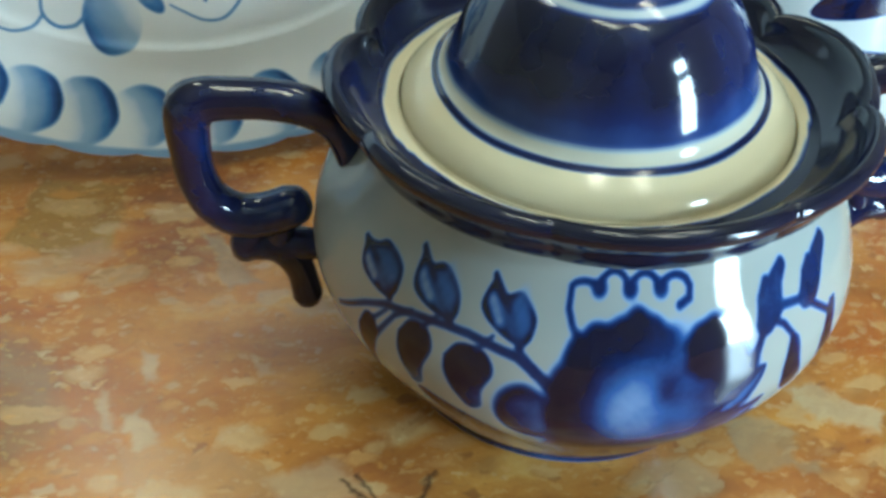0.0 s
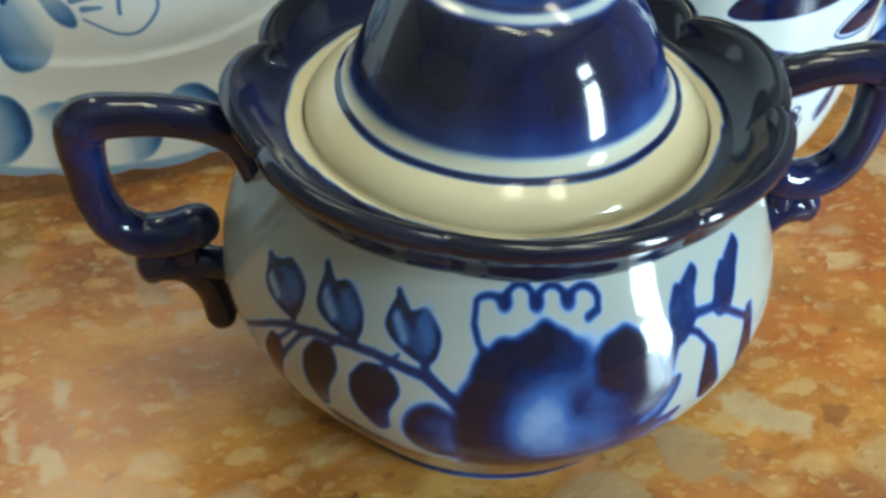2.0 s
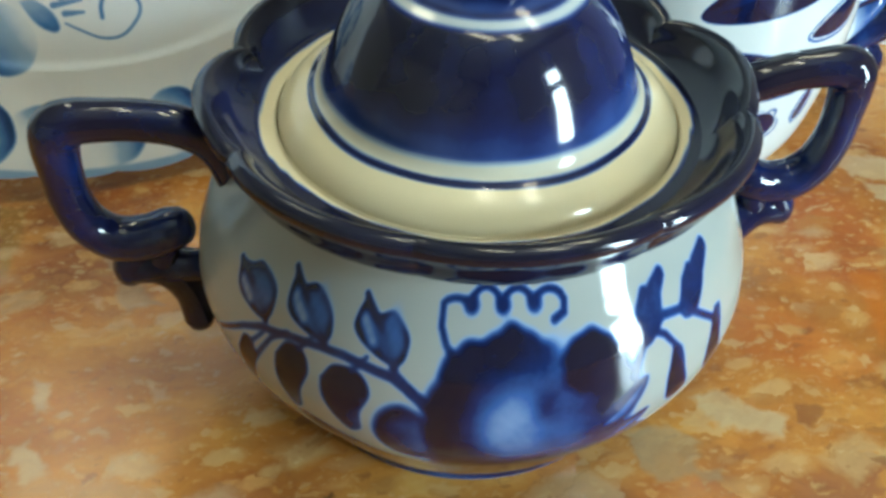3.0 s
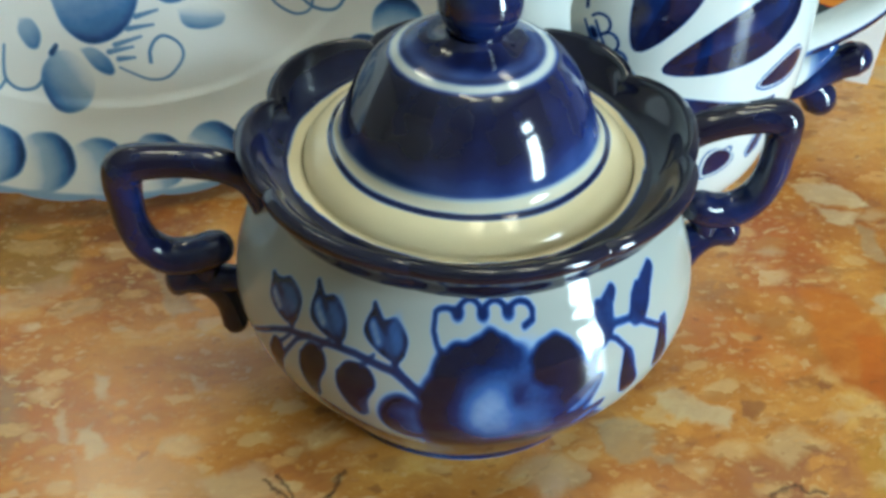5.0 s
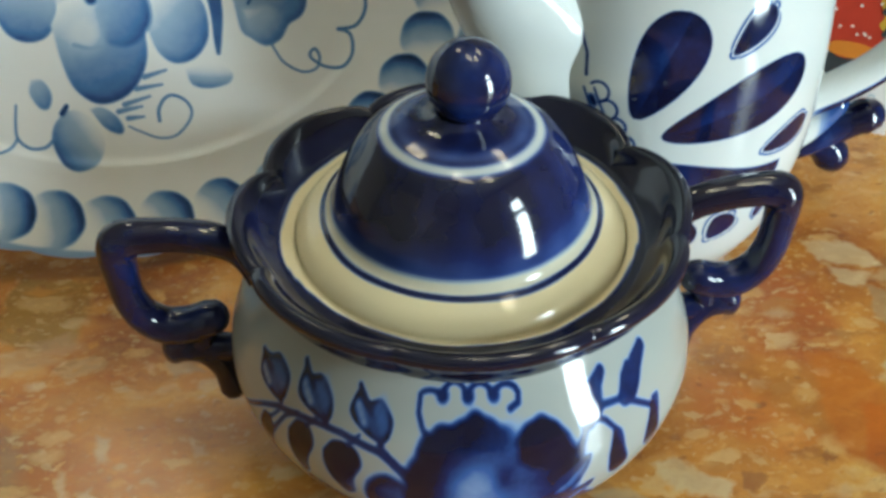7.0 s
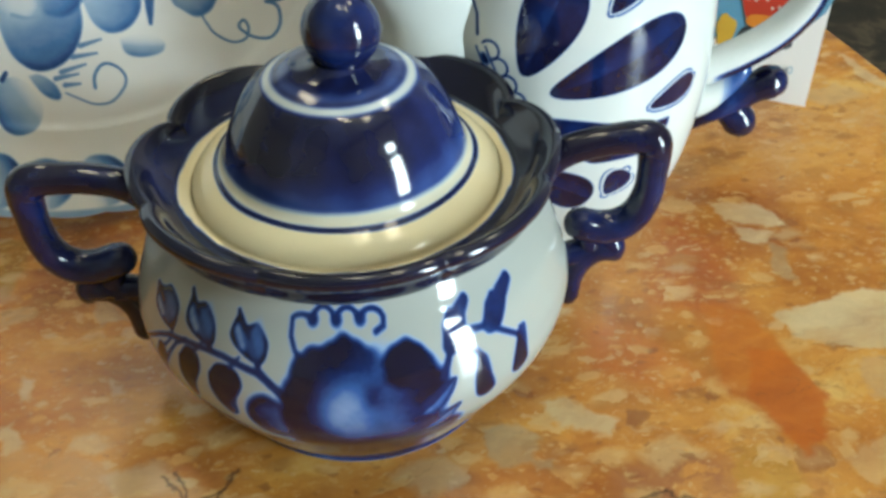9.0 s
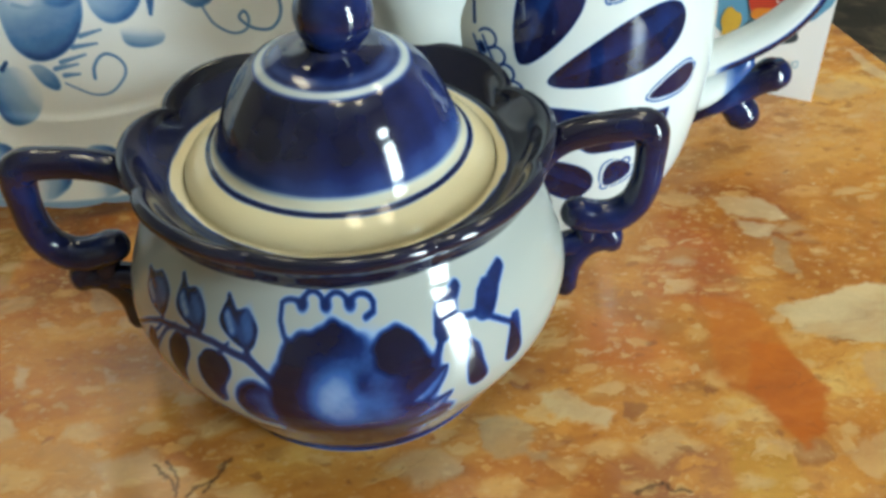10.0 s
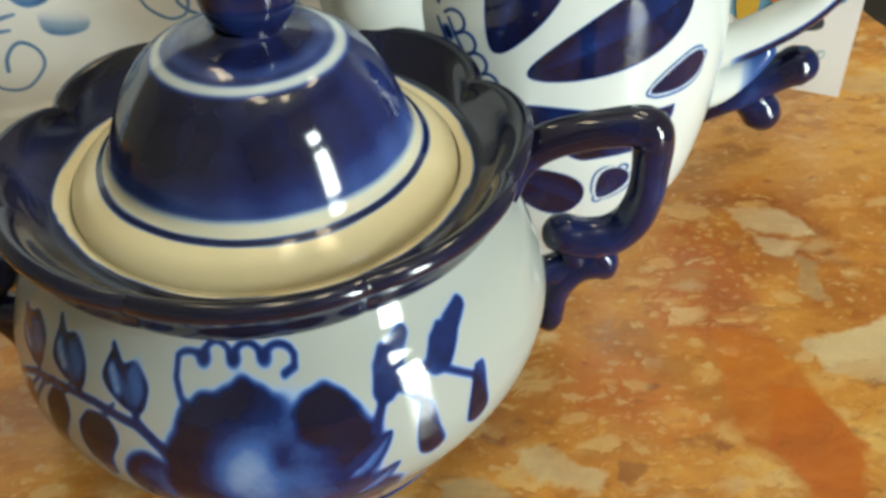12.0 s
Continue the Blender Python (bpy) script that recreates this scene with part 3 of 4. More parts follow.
def paint_bowl(v):
    a = np.degrees(np.arctan2(v[..., 0], -v[..., 1]))
    b = Brush(a * DEG, v[..., 2], 0.011)

    def at(*pairs):
        return [(x * DEG, y) for x, y in pairs]

    # the twig with leaves and berries
    b.line(at((-67, 0.355), (-63.8, 0.376), (-59, 0.41), (-54.4, 0.434), (-46.5, 0.453), (-40, 0.462), (-35.3, 0.464), (-30.3, 0.458), (-25.5, 0.452), (-22.6, 0.438), (-18.6, 0.412), (-15, 0.385)), 0.010, 0.022, 0.72)
    b.line(at((-54.5, 0.372), (-53.4, 0.392), (-51.3, 0.428), (-47.8, 0.455)), 0.013, 0.008, 0.70)
    b.line(at((-25.6, 0.465), (-24.0, 0.452), (-22.0, 0.432)), 0.012, 0.014, 0.70)
    for tip, notch, lobe, side, base, left in (
        ((-65.3, 0.505), (-61.9, 0.512), (-58.9, 0.524), (-52.8, 0.504), (-53.6, 0.450), (-62.4, 0.459)),
        ((-50.6, 0.549), (-47.6, 0.534), (-44.0, 0.542), (-38.9, 0.510), (-39.6, 0.471), (-48.6, 0.489)),
        ((-33.3, 0.556), (-30.6, 0.535), (-27.0, 0.543), (-23.2, 0.511), (-25.4, 0.470), (-34.0, 0.507))):
        rib = at(tip, ((2 * left[0] + 3 * side[0]) / 5, (left[1] + side[1]) / 2), base)
        across = (b.s - rib[1][0]) * (rib[2][1] - rib[0][1]) - (b.z - rib[1][1]) * (rib[2][0] - rib[0][0])
        shade = 0.56 + 0.10 * smooth(across, -0.004, 0.004)
        b.patch(at(tip, notch, lobe, side, base, left), lambda d: shade + 0.34 * (1 - smooth(d, 0.004, 0.016)) + 0.05 * np.sin(b.z * 210 + b.s * 60), 0.9)
        b.line(rib, 0.010, 0.013, 0.84)
        for k in (0.25, 0.48, 0.70):
            x, y = [tip[n] + (base[n] - tip[n]) * k for n in (0, 1)]
            b.oval((x * 0.60 + left[0] * 0.40) * DEG, y * 0.62 + left[1] * 0.38, 0.0085, 0.011, 0.5, 0.30, soft=0.7)
            b.oval((x * 0.52 + side[0] * 0.48) * DEG, y * 0.7 + side[1] * 0.3, 0.008, 0.018, -0.3, 0.46, soft=1.1)
    for x, y, rx, ry in ((-57.0, 0.352, 0.024, 0.045), (-45.6, 0.398, 0.034, 0.042), (-34.2, 0.402, 0.043, 0.042)):
        q, r = x * DEG, ry / 0.042
        b.patch([(q - rx, y + 0.012), (q - rx * 0.5, y + ry), (q + rx * 0.5, y + ry * 1.02), (q + rx, y + ry * 0.3), (q + rx * 0.72, y - 0.028 * r), (q + rx * 0.75, y - 0.066 * r), (q + rx * 0.3, y - 0.083 * r), (q - rx * 0.22, y - 0.06 * r), (q - rx * 0.85, y - 0.022 * r)], 0.97 - 0.42 * smooth(b.s - q - (b.z - y) * 0.6, 0.012, 0.075), 1.0)
        b.line(at((x + 1, y + ry), (x + 3.5, y + ry + 0.03)), 0.010, 0.007, 0.7)
    b.oval(-22 * DEG, 0.340, 0.052, 0.070, 0.35, 0.99, fade=2.6, power=0.6)
    b.drop(*at((-44, 0.31), (-24, 0.195)), 0.090, 0.88, vein=0.25)
    b.drop(*at((-27, 0.25), (-15, 0.15)), 0.05, 0.85, vein=0.3)
    # scalloped line over the flower
    arc = []
    for x0, x1, top in ((-17.6, -12.3, 0.574), (-12.3, -6.0, 0.593), (-6.0, 0.4, 0.590), (0.4, 6.9, 0.584)):
        for u in np.linspace(0, 1, 9):
            arc.append((x0 + (x1 - x0) * u, 0.565 + (top - 0.565) * math.sin(math.pi * u) ** 0.6))
    b.line(at((-14.6, 0.495), (-16.4, 0.512), (-17.6, 0.535), *arc, (6.6, 0.549), (4.4, 0.541)), 0.012, 0.014, 0.70)
    for x in (-12.3, -6.0, 0.4):
        b.oval((x + 0.3) * DEG, 0.566, 0.014, 0.014, 0, 0.74, soft=0.8)
    # the flower: broad dark petals round a pale heart
    b.oval(0.5 * DEG, 0.325, 0.160, 0.140, 0, 0.72, ragged=0.03, soft=1.5)
    b.oval(14 * DEG, 0.255, 0.085, 0.085, 0.4, 0.78, ragged=0.05, soft=1.5)
    b.oval(-13.0 * DEG, 0.405, 0.055, 0.100, -0.15, 0.995, ragged=0.03, soft=1.3)
    b.oval(-11.2 * DEG, 0.475, 0.050, 0.044, 0.2, 0.985, ragged=0.04, soft=1.1)
    b.oval(-4.0 * DEG, 0.490, 0.058, 0.050, 0, 0.975, ragged=0.05, soft=1.1)
    b.oval(0.6 * DEG, 0.470, 0.040, 0.045, 0, 0.86, ragged=0.05, soft=1.6)
    b.oval(4.5 * DEG, 0.435, 0.040, 0.065, 0, 0.64, soft=3)
    b.oval(11.0 * DEG, 0.470, 0.052, 0.050, -0.3, 0.985, ragged=0.03, soft=1.0)
    b.oval(15.5 * DEG, 0.420, 0.042, 0.062, 0.3, 0.90, ragged=0.05, soft=1.5)
    b.oval(-9.0 * DEG, 0.260, 0.07, 0.08, 0.3, 0.95, soft=4)
    b.oval(3.0 * DEG, 0.225, 0.135, 0.055, 0.0, 0.93, soft=3, ragged=0.04)
    b.oval(0.0 * DEG, 0.105, 0.150, 0.060, 0.0, 0.90, soft=1.5, ragged=0.04)
    b.oval(1.0 * DEG, 0.150, 0.135, 0.055, 0.0, 0.92, soft=2, ragged=0.04)
    b.oval(-3.0 * DEG, 0.378, 0.072, 0.080, 0, 0.55, soft=5)
    b.oval(-4.2 * DEG, 0.388, 0.036, 0.044, 0, 0.25, soft=5)
    b.oval(-2.2 * DEG, 0.350, 0.030, 0.035, 0.3, 0.36, soft=5)
    b.oval(6.5 * DEG, 0.33, 0.026, 0.050, 0.3, 0.52, soft=4)
    b.oval(2.2 * DEG, 0.418, 0.014, 0.020, 0, 0.82, soft=2)
    for tip, end in (((22.5, 0.415), (13.0, 0.345)), ((23.0, 0.345), (14.0, 0.275)), ((22.0, 0.275), (12.0, 0.22))):
        b.drop(*at(tip, end), 0.058, 0.74, vein=0.3)
    # the sprig
    b.line(at((19.5, 0.425), (21.0, 0.452), (23.0, 0.488), (28.0, 0.498), (33.5, 0.489), (38.8, 0.452), (42.0, 0.428)), 0.018, 0.014, 0.70)
    b.line(at((24.5, 0.486), (27.5, 0.468), (30.2, 0.435)), 0.015, 0.012, 0.68)
    for pts, w in ((((23.0, 0.485), (23.6, 0.515), (25.0, 0.536)), 0.030), (((25.0, 0.498), (27.6, 0.535), (30.3, 0.551)), 0.028), (((35.0, 0.488), (36.8, 0.512), (38.8, 0.527)), 0.030), (((36.8, 0.492), (41.5, 0.525), (46.0, 0.540)), 0.030)):
        b.line(at(*pts), w * 1.5, w * 0.85, 0.72)
    for x, y, lean in ((29.8, 0.385, 0.0), (42.4, 0.392, 0.013)):
        q = x * DEG
        b.patch([(q + lean - 0.006, y + 0.052), (q + lean + 0.016, y + 0.045), (q + 0.020, y), (q - lean + 0.026, y - 0.046), (q - lean, y - 0.062), (q - lean - 0.022, y - 0.044), (q - 0.023, y)], 0.93 - 0.30 * smooth(b.s - q + (b.z - y) * 0.3, -0.004, 0.03), 1.0)
    # the band round the foot
    band = smooth(v[..., 2], 0.010, 0.016) * (1 - smooth(v[..., 2], 0.056 + 0.006 * np.sin(a * 0.09), 0.070 + 0.006 * np.sin(a * 0.09)))
    b.lay(band, 0.72 + 0.12 * np.sin(a * 0.11))
    return b.paint


grid, prof = lathe_grid(BOWL, spread(-112, 112, 720, 110), 300)
part("body", sheet("body", grid * DM, True, paint_bowl(grid)), WHITE_GLAZE, bowl, "round white body painted with a blue flower")


def rim_grid():
    a = np.linspace(0, 2 * np.pi, 576, endpoint=False)
    lobe = np.abs(np.cos(4 * a)) ** 0.62
    rows, marks = [], []
    for k in range(len(a)):
        L = 1 - (1 - lobe[k]) * (0.40 + 0.60 * float(smooth(math.sin(a[k]), -0.6, 0.2)))
        re, ze = 0.452 + 0.040 * L, 0.681 + 0.020 * L - 0.012 * math.sin(a[k])
        p = curve([(0.422, 0.599), (0.433, 0.6105), ((0.43 + re) / 2 + 0.005, 0.632), (re - 0.004, ze - 0.030), (re + 0.010, ze - 0.012), (re + 0.009, ze + 0.005), (re - 0.008, ze + 0.0125), (re - 0.026, ze - 0.001), ((re - 0.026 + 0.41) / 2, 0.654 + 0.012 * L), (0.408, 0.640), (0.398, 0.636), (0.370, 0.632), (0.3645, 0.625), (0.364, 0.48)], 5)
        rows.append(p)
    p = np.array(rows).transpose(1, 0, 2)
    v = np.stack([p[..., 0] * np.cos(a), p[..., 0] * np.sin(a), p[..., 1]], -1)
    row = np.arange(p.shape[0])[:, None] / 5
    low = smooth(row, 0.0, 0.3)
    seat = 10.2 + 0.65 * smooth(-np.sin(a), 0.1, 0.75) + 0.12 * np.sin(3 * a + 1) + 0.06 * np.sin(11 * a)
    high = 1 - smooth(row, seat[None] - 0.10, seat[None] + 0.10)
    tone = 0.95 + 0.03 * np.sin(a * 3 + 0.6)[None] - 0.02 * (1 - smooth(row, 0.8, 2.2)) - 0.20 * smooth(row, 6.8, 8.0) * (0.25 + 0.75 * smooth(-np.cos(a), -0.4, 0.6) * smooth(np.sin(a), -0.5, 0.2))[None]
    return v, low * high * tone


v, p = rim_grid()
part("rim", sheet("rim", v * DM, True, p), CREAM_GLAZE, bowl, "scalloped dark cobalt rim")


def bowl_handle(side):
    main = [(0.452, 0.462, 0.024), (0.455, 0.525, 0.030), (0.480, 0.597, 0.034), (0.530, 0.640, 0.037), (0.60, 0.660, 0.037), (0.660, 0.666, 0.038), (0.708, 0.666, 0.041), (0.734, 0.653, 0.046), (0.745, 0.620, 0.042), (0.747, 0.56, 0.038), (0.743, 0.495, 0.038), (0.722, 0.436, 0.040), (0.680, 0.400, 0.043), (0.628, 0.396, 0.044), (0.578, 0.412, 0.043)]
    bump = [(0.655, 0.360, 0.030), (0.668, 0.335, 0.034), (0.672, 0.318, 0.033)]
    foot = [(0.668, 0.326, 0.034), (0.620, 0.324, 0.038), (0.590, 0.300, 0.038), (0.570, 0.245, 0.031), (0.562, 0.195, 0.032), (0.560, 0.176, 0.033)]
    link = [(0.60, 0.375, 0.030), (0.605, 0.33, 0.034), (0.56, 0.315, 0.034), (0.53, 0.31, 0.03)]
    made = []
    for pts in (main, bump, foot, link):
        v, c = tube(pts, 8, 24, 1.05)
        v = v.copy()
        v[..., 0] *= side
        if side < 0:
            v = v[:, ::-1]
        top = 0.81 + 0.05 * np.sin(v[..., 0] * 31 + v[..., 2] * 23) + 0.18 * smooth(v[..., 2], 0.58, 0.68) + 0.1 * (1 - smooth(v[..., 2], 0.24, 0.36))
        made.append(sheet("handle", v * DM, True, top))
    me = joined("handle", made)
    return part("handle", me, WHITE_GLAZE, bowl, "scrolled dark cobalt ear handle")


bowl_handle(1)
bowl_handle(-1)

LID = [(0.0005, 0.588), (0.30, 0.588), (0.345, 0.603), (0.359, 0.620), (0.3620, 0.633), (0.356, 0.648), (0.335, 0.669), (0.30, 0.6885), (0.287, 0.699), (0.279, 0.716), (0.267, 0.750), (0.2465, 0.798), (0.221, 0.840), (0.190, 0.874), (0.160, 0.890), (0.12, 0.903), (0.09, 0.909), (0.068, 0.918), (0.056, 0.930)]


def paint_lid(v, r):
    a = np.arctan2(v[..., 0], -v[..., 1])
    z = v[..., 2]
    p = np.zeros_like(z)
    ring = 1 - smooth(np.abs(r - 0.301 - 0.0015 * np.sin(5 * a)), 0.0035, 0.0075)
    p = np.where(z > 0.648, np.maximum(ring * 0.8, 0.11 * smooth(0.300 - r, -0.004, 0.006)), 0)
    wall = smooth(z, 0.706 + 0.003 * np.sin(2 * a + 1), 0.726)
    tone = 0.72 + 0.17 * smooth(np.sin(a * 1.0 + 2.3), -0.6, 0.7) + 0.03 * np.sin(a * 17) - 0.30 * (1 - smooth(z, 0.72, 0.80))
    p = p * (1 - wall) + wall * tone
    pale = 1 - smooth(np.abs(r - 0.160), 0.004, 0.020)
    pale = pale * (z > 0.8)
    p = p * (1 - pale) + 0.16 * pale
    top = smooth(0.155 - r, 0, 0.03) * (z > 0.88)
    return p * (1 - top) + top * (0.42 + 0.03 * np.sin(a * 9 + r * 60) + 0.40 * smooth(0.148 - r, 0, 0.06))


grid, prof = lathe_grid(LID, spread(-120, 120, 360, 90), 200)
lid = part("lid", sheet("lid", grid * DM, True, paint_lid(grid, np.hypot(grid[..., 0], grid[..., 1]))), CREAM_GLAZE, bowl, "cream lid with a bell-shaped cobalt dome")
KNOB = [(0.060, 0.912), (0.054, 0.924)] + [(0.086 * math.sin(a), 0.996 - 0.086 * math.cos(a)) for a in np.linspace(0.72, math.pi - 0.005, 18)]
grid, prof = lathe_grid(KNOB, np.linspace(0, 2 * np.pi, 72, endpoint=False), 4)
p = 0.83 + 0.05 * np.sin(grid[..., 0] * 60) - 0.06 * smooth(grid[..., 2], 1.0, 1.07)
grid[..., 0] += 0.012  # set a little off the axis
part("knob", sheet("knob", grid * DM, True, p), WHITE_GLAZE, lid, "round cobalt knob")

# ---------------------------------------------------------------- teapot
pot = thing("teapot", "white porcelain teapot with large cobalt petals, standing behind the bowl", "teapot", (0.65 * DM, 0.72 * DM, 0))
POT = [(0.26, 0.014), (0.31, 0.004), (0.330, 0.004), (0.338, 0.02), (0.352, 0.06), (0.372, 0.10), (0.418, 0.20), (0.447, 0.35), (0.461, 0.50), (0.456, 0.65), (0.445, 0.80), (0.430, 0.92), (0.405, 1.04), (0.365, 1.13), (0.31, 1.19), (0.25, 1.215), (0.22, 1.22)]
POT_DEG = math.pi / 180 * 0.45


def paint_pot(v):
    a = np.degrees(np.arctan2(v[..., 0], -v[..., 1]))
    b = Brush(a * POT_DEG, v[..., 2], 0.006)

    def at(*pairs):
        return [(x * POT_DEG, y) for x, y in pairs]

    b.drop(*at((-23.2, 0.675), (-9.8, 0.952)), 0.208, 0.88, vein=0.16)
    b.drop(*at((-14.0, 0.630), (35.2, 0.776)), 0.200, 0.88, vein=0.16)
    b.drop(*at((4.5, 0.850), (17.4, 0.952)), 0.088, 0.84, rim=0.010)
    b.drop(*at((22.0, 0.558), (43.5, 0.590)), 0.085, 0.86, rim=0.010)
    # half a petal under them, and the lower ones
    u, w = b.s, b.z
    top = 0.562 - 0.055 * smooth(u, -0.11, 0.25)
    low = 0.40 + 0.10 * smooth(0.08 - u, 0.05, 0.2)
    m = smooth(top - w, 0, 0.008) * smooth(w - low, 0, 0.008) * smooth(u, -0.118, -0.105) * (1 - smooth(u + 9.0 * (w - 0.49) ** 2, 0.245, 0.257))
    b.lay(m, 0.86 + 0.1 * np.sin(u * 40))
    b.drop(*at((-22.0, 0.375), (4.0, 0.265)), 0.16, 0.92, vein=0.15)
    b.drop(*at((10.0, 0.275), (16.5, 0.355)), 0.11, 0.82, rim=0.014)
    b.drop(*at((32.0, 0.40), (30.0, 0.30)), 0.05, 0.70, rim=0.008)
    # lace at the spout
    for k in range(4):
        x, y = -35.5 + 3.4 * k, 0.728 - 0.044 * k
        b.curl(x * POT_DEG, y, 0.027, 0.027, -0.95, 2.45, 0.007, 0.72)
        for q in (0.0, 0.5):
            b.oval((x - 1.9 + 1.7 * q) * POT_DEG, y - 0.020 - 0.022 * q, 0.0075, 0.0105, 0.5, 0.86)
    b.line(at((-37.0, 0.735), (-34.0, 0.69), (-30.5, 0.645), (-27.0, 0.60), (-24.6, 0.56)), 0.006, 0.006, 0.7)
    b.line(at((-40.5, 0.73), (-36, 0.66), (-30.5, 0.60), (-27, 0.55)), 0.006, 0.006, 0.7)
    b.line(at((-44.3, 0.875), (-41.0, 0.82), (-40.3, 0.765)), 0.006, 0.009, 0.75)
    # a wave at the handle
    b.line(at((76, 1.02), (68, 0.93), (64, 0.85), (66, 0.80)), 0.006, 0.008, 0.75)
    return b.paint


grid, prof = lathe_grid(POT, spread(-60, 70, 430, 90), 400)
part("body", sheet("body", grid * DM, True, paint_pot(grid)), POT_GLAZE, pot, "white barrel-shaped body with cobalt petals")


def rod(name, pts, parent, paint, label, per=9, around=28, wide=1.0, folds=None, y=0.0):
    v, c = tube(pts, per, around, wide, y)
    if folds is not None:
        v = folds(v, c)
    return part(name, sheet(name, v * DM, True, paint(v, c)), POT_GLAZE, parent, label)


def spout_folds(v, c):
    mid = np.stack([c[:, 0], np.zeros(len(c)), c[:, 1]], -1)[:, None]
    a = np.arctan2(v[..., 1], np.sum((v - mid)[..., ::2], -1))
    along = np.linspace(0, 1, v.shape[0])[:, None]
    swell = 1 + 0.09 * np.sin(3 * a + along * 9) * (1 - along) + 0.085 * np.sin(along * 30 + 2 * a) * (1 - along)
    return mid + (v - mid) * swell[..., None]


# the pot's own axes: its handle lies along +x, its spout along -x
spout = rod("spout", [(-0.15, 0.34, 0.19), (-0.20, 0.44, 0.215), (-0.28, 0.57, 0.215), (-0.36, 0.72, 0.205), (-0.44, 0.86, 0.178), (-0.535, 0.98, 0.136), (-0.635, 1.08, 0.092), (-0.75, 1.18, 0.066)], pot, lambda v, c: 0.75 * smooth(v[..., 2], 1.19, 1.25), "white fluted spout", 10, 48, 0.95, spout_folds)
spout.rotation_euler = (0, 0, radians(22))


def handle_paint(v, c):
    outer = np.cos(np.linspace(0, 2 * np.pi, v.shape[1], endpoint=False))[None] + 0 * c[:, :1]
    return 0.82 * smooth(-outer, -0.02, 0.14) * smooth(np.arange(len(c))[:, None], 12, 18)


rod("handle", [(0.40, 0.395, 0.05), (0.50, 0.420, 0.052), (0.60, 0.462, 0.052), (0.70, 0.525, 0.050), (0.775, 0.62, 0.048), (0.795, 0.74, 0.048), (0.765, 0.87, 0.048), (0.67, 0.98, 0.048), (0.54, 1.03, 0.048), (0.40, 1.01, 0.05)], pot, handle_paint, "white loop handle with a blue outer edge", 9, 32, 1.1)
rod("handle_scroll", [(0.42, 0.165, 0.010), (0.480, 0.225, 0.030), (0.545, 0.268, 0.046), (0.61, 0.302, 0.050), (0.665, 0.330, 0.050), (0.700, 0.345, 0.056), (0.712, 0.348, 0.056)], pot, lambda v, c: 0.80 + 0.1 * np.sin(v[..., 0] * 30), "cobalt scroll under the handle")
rod("handle_drop", [(0.545, 0.265, 0.030), (0.585, 0.250, 0.044), (0.618, 0.228, 0.054), (0.636, 0.208, 0.056)], pot, lambda v, c: 0.86 + 0 * v[..., 0], "cobalt bead under the handle")
rod("handle_root", [(0.36, 0.30, 0.05), (0.46, 0.30, 0.06), (0.54, 0.34, 0.05), (0.60, 0.40, 0.04)], pot, lambda v, c: 0.5 * smooth(v[..., 0], 0.52, 0.58) * smooth(-v[..., 1], 0.0, 0.03), "white foot of the handle")
grid, prof = lathe_grid([(0.235, 1.212), (0.245, 1.225), (0.235, 1.245), (0.19, 1.29), (0.12, 1.325), (0.06, 1.34), (0.035, 1.36)], np.linspace(0, 2 * np.pi, 64, endpoint=False), 6)
cover = part("lid", sheet("lid", grid * DM, True, 0.75 * smooth(grid[..., 2], 1.30, 1.33)), POT_GLAZE, pot, "white lid with a cobalt top")
grid, prof = lathe_grid([(0.03, 1.35), (0.035, 1.365)] + [(0.07 * math.sin(a), 1.43 - 0.07 * math.cos(a)) for a in np.linspace(0.6, math.pi - 0.01, 10)], np.linspace(0, 2 * np.pi, 40, endpoint=False), 4)
part("knob", sheet("knob", grid * DM, True, 0.85 + 0 * grid[..., 0]), POT_GLAZE, cover)

# ---------------------------------------------------------------- oval plate leaning behind
PLATE = Matrix(((0.98418, -0.07174, 0.16198, 0.0), (0.17715, 0.39854, -0.89988, 0.088), (0.0, 0.91434, 0.40495, 0.0), (0, 0, 0, 1)))
plate = thing("plate", "large oval porcelain plate with soft blue flowers, leaning upright", "plate")
plate.matrix_world = PLATE
PCU, PCV, PA, PB, PHI = -0.804, 0.943, 0.826, 0.657, -0.125


def plate_grid():
    a = np.radians(np.r_[np.linspace(-150, 50, 760, endpoint=False), np.linspace(50, 210, 150, endpoint=False)])
    q = np.r_[np.linspace(0.01, 0.95, 180), np.linspace(0.95, 1.12, 50)[1:], np.linspace(1.12, 2, 74)[1:]]
    low, high = np.clip(q, 0, 1)[:, None], np.clip(q - 1, 0, 1)[:, None]
    wave = 1 + 0.012 * np.abs(np.sin(17 * a)) ** 0.7 * high**2
    ru, rv = (PA * low + 0.257 * high) * wave, (PB * low + 0.257 * high) * wave
    x, y = ru * np.cos(a), rv * np.sin(a)
    c, s = math.cos(PHI), math.sin(PHI)
    depth = 0.07 * (np.sqrt(high**2 + 0.004) - np.sqrt(0.004)) + 0.011 * smooth(-np.sin(a), 0.15, 0.75)[None] * np.exp(-(((q[:, None] - 1.0) / np.where(q[:, None] < 1, 0.030, 0.16)) ** 2))
    v = np.stack([PCU + x * c - y * s, PCV + x * s + y * c, depth + 0 * x], -1)
    return v, a, q


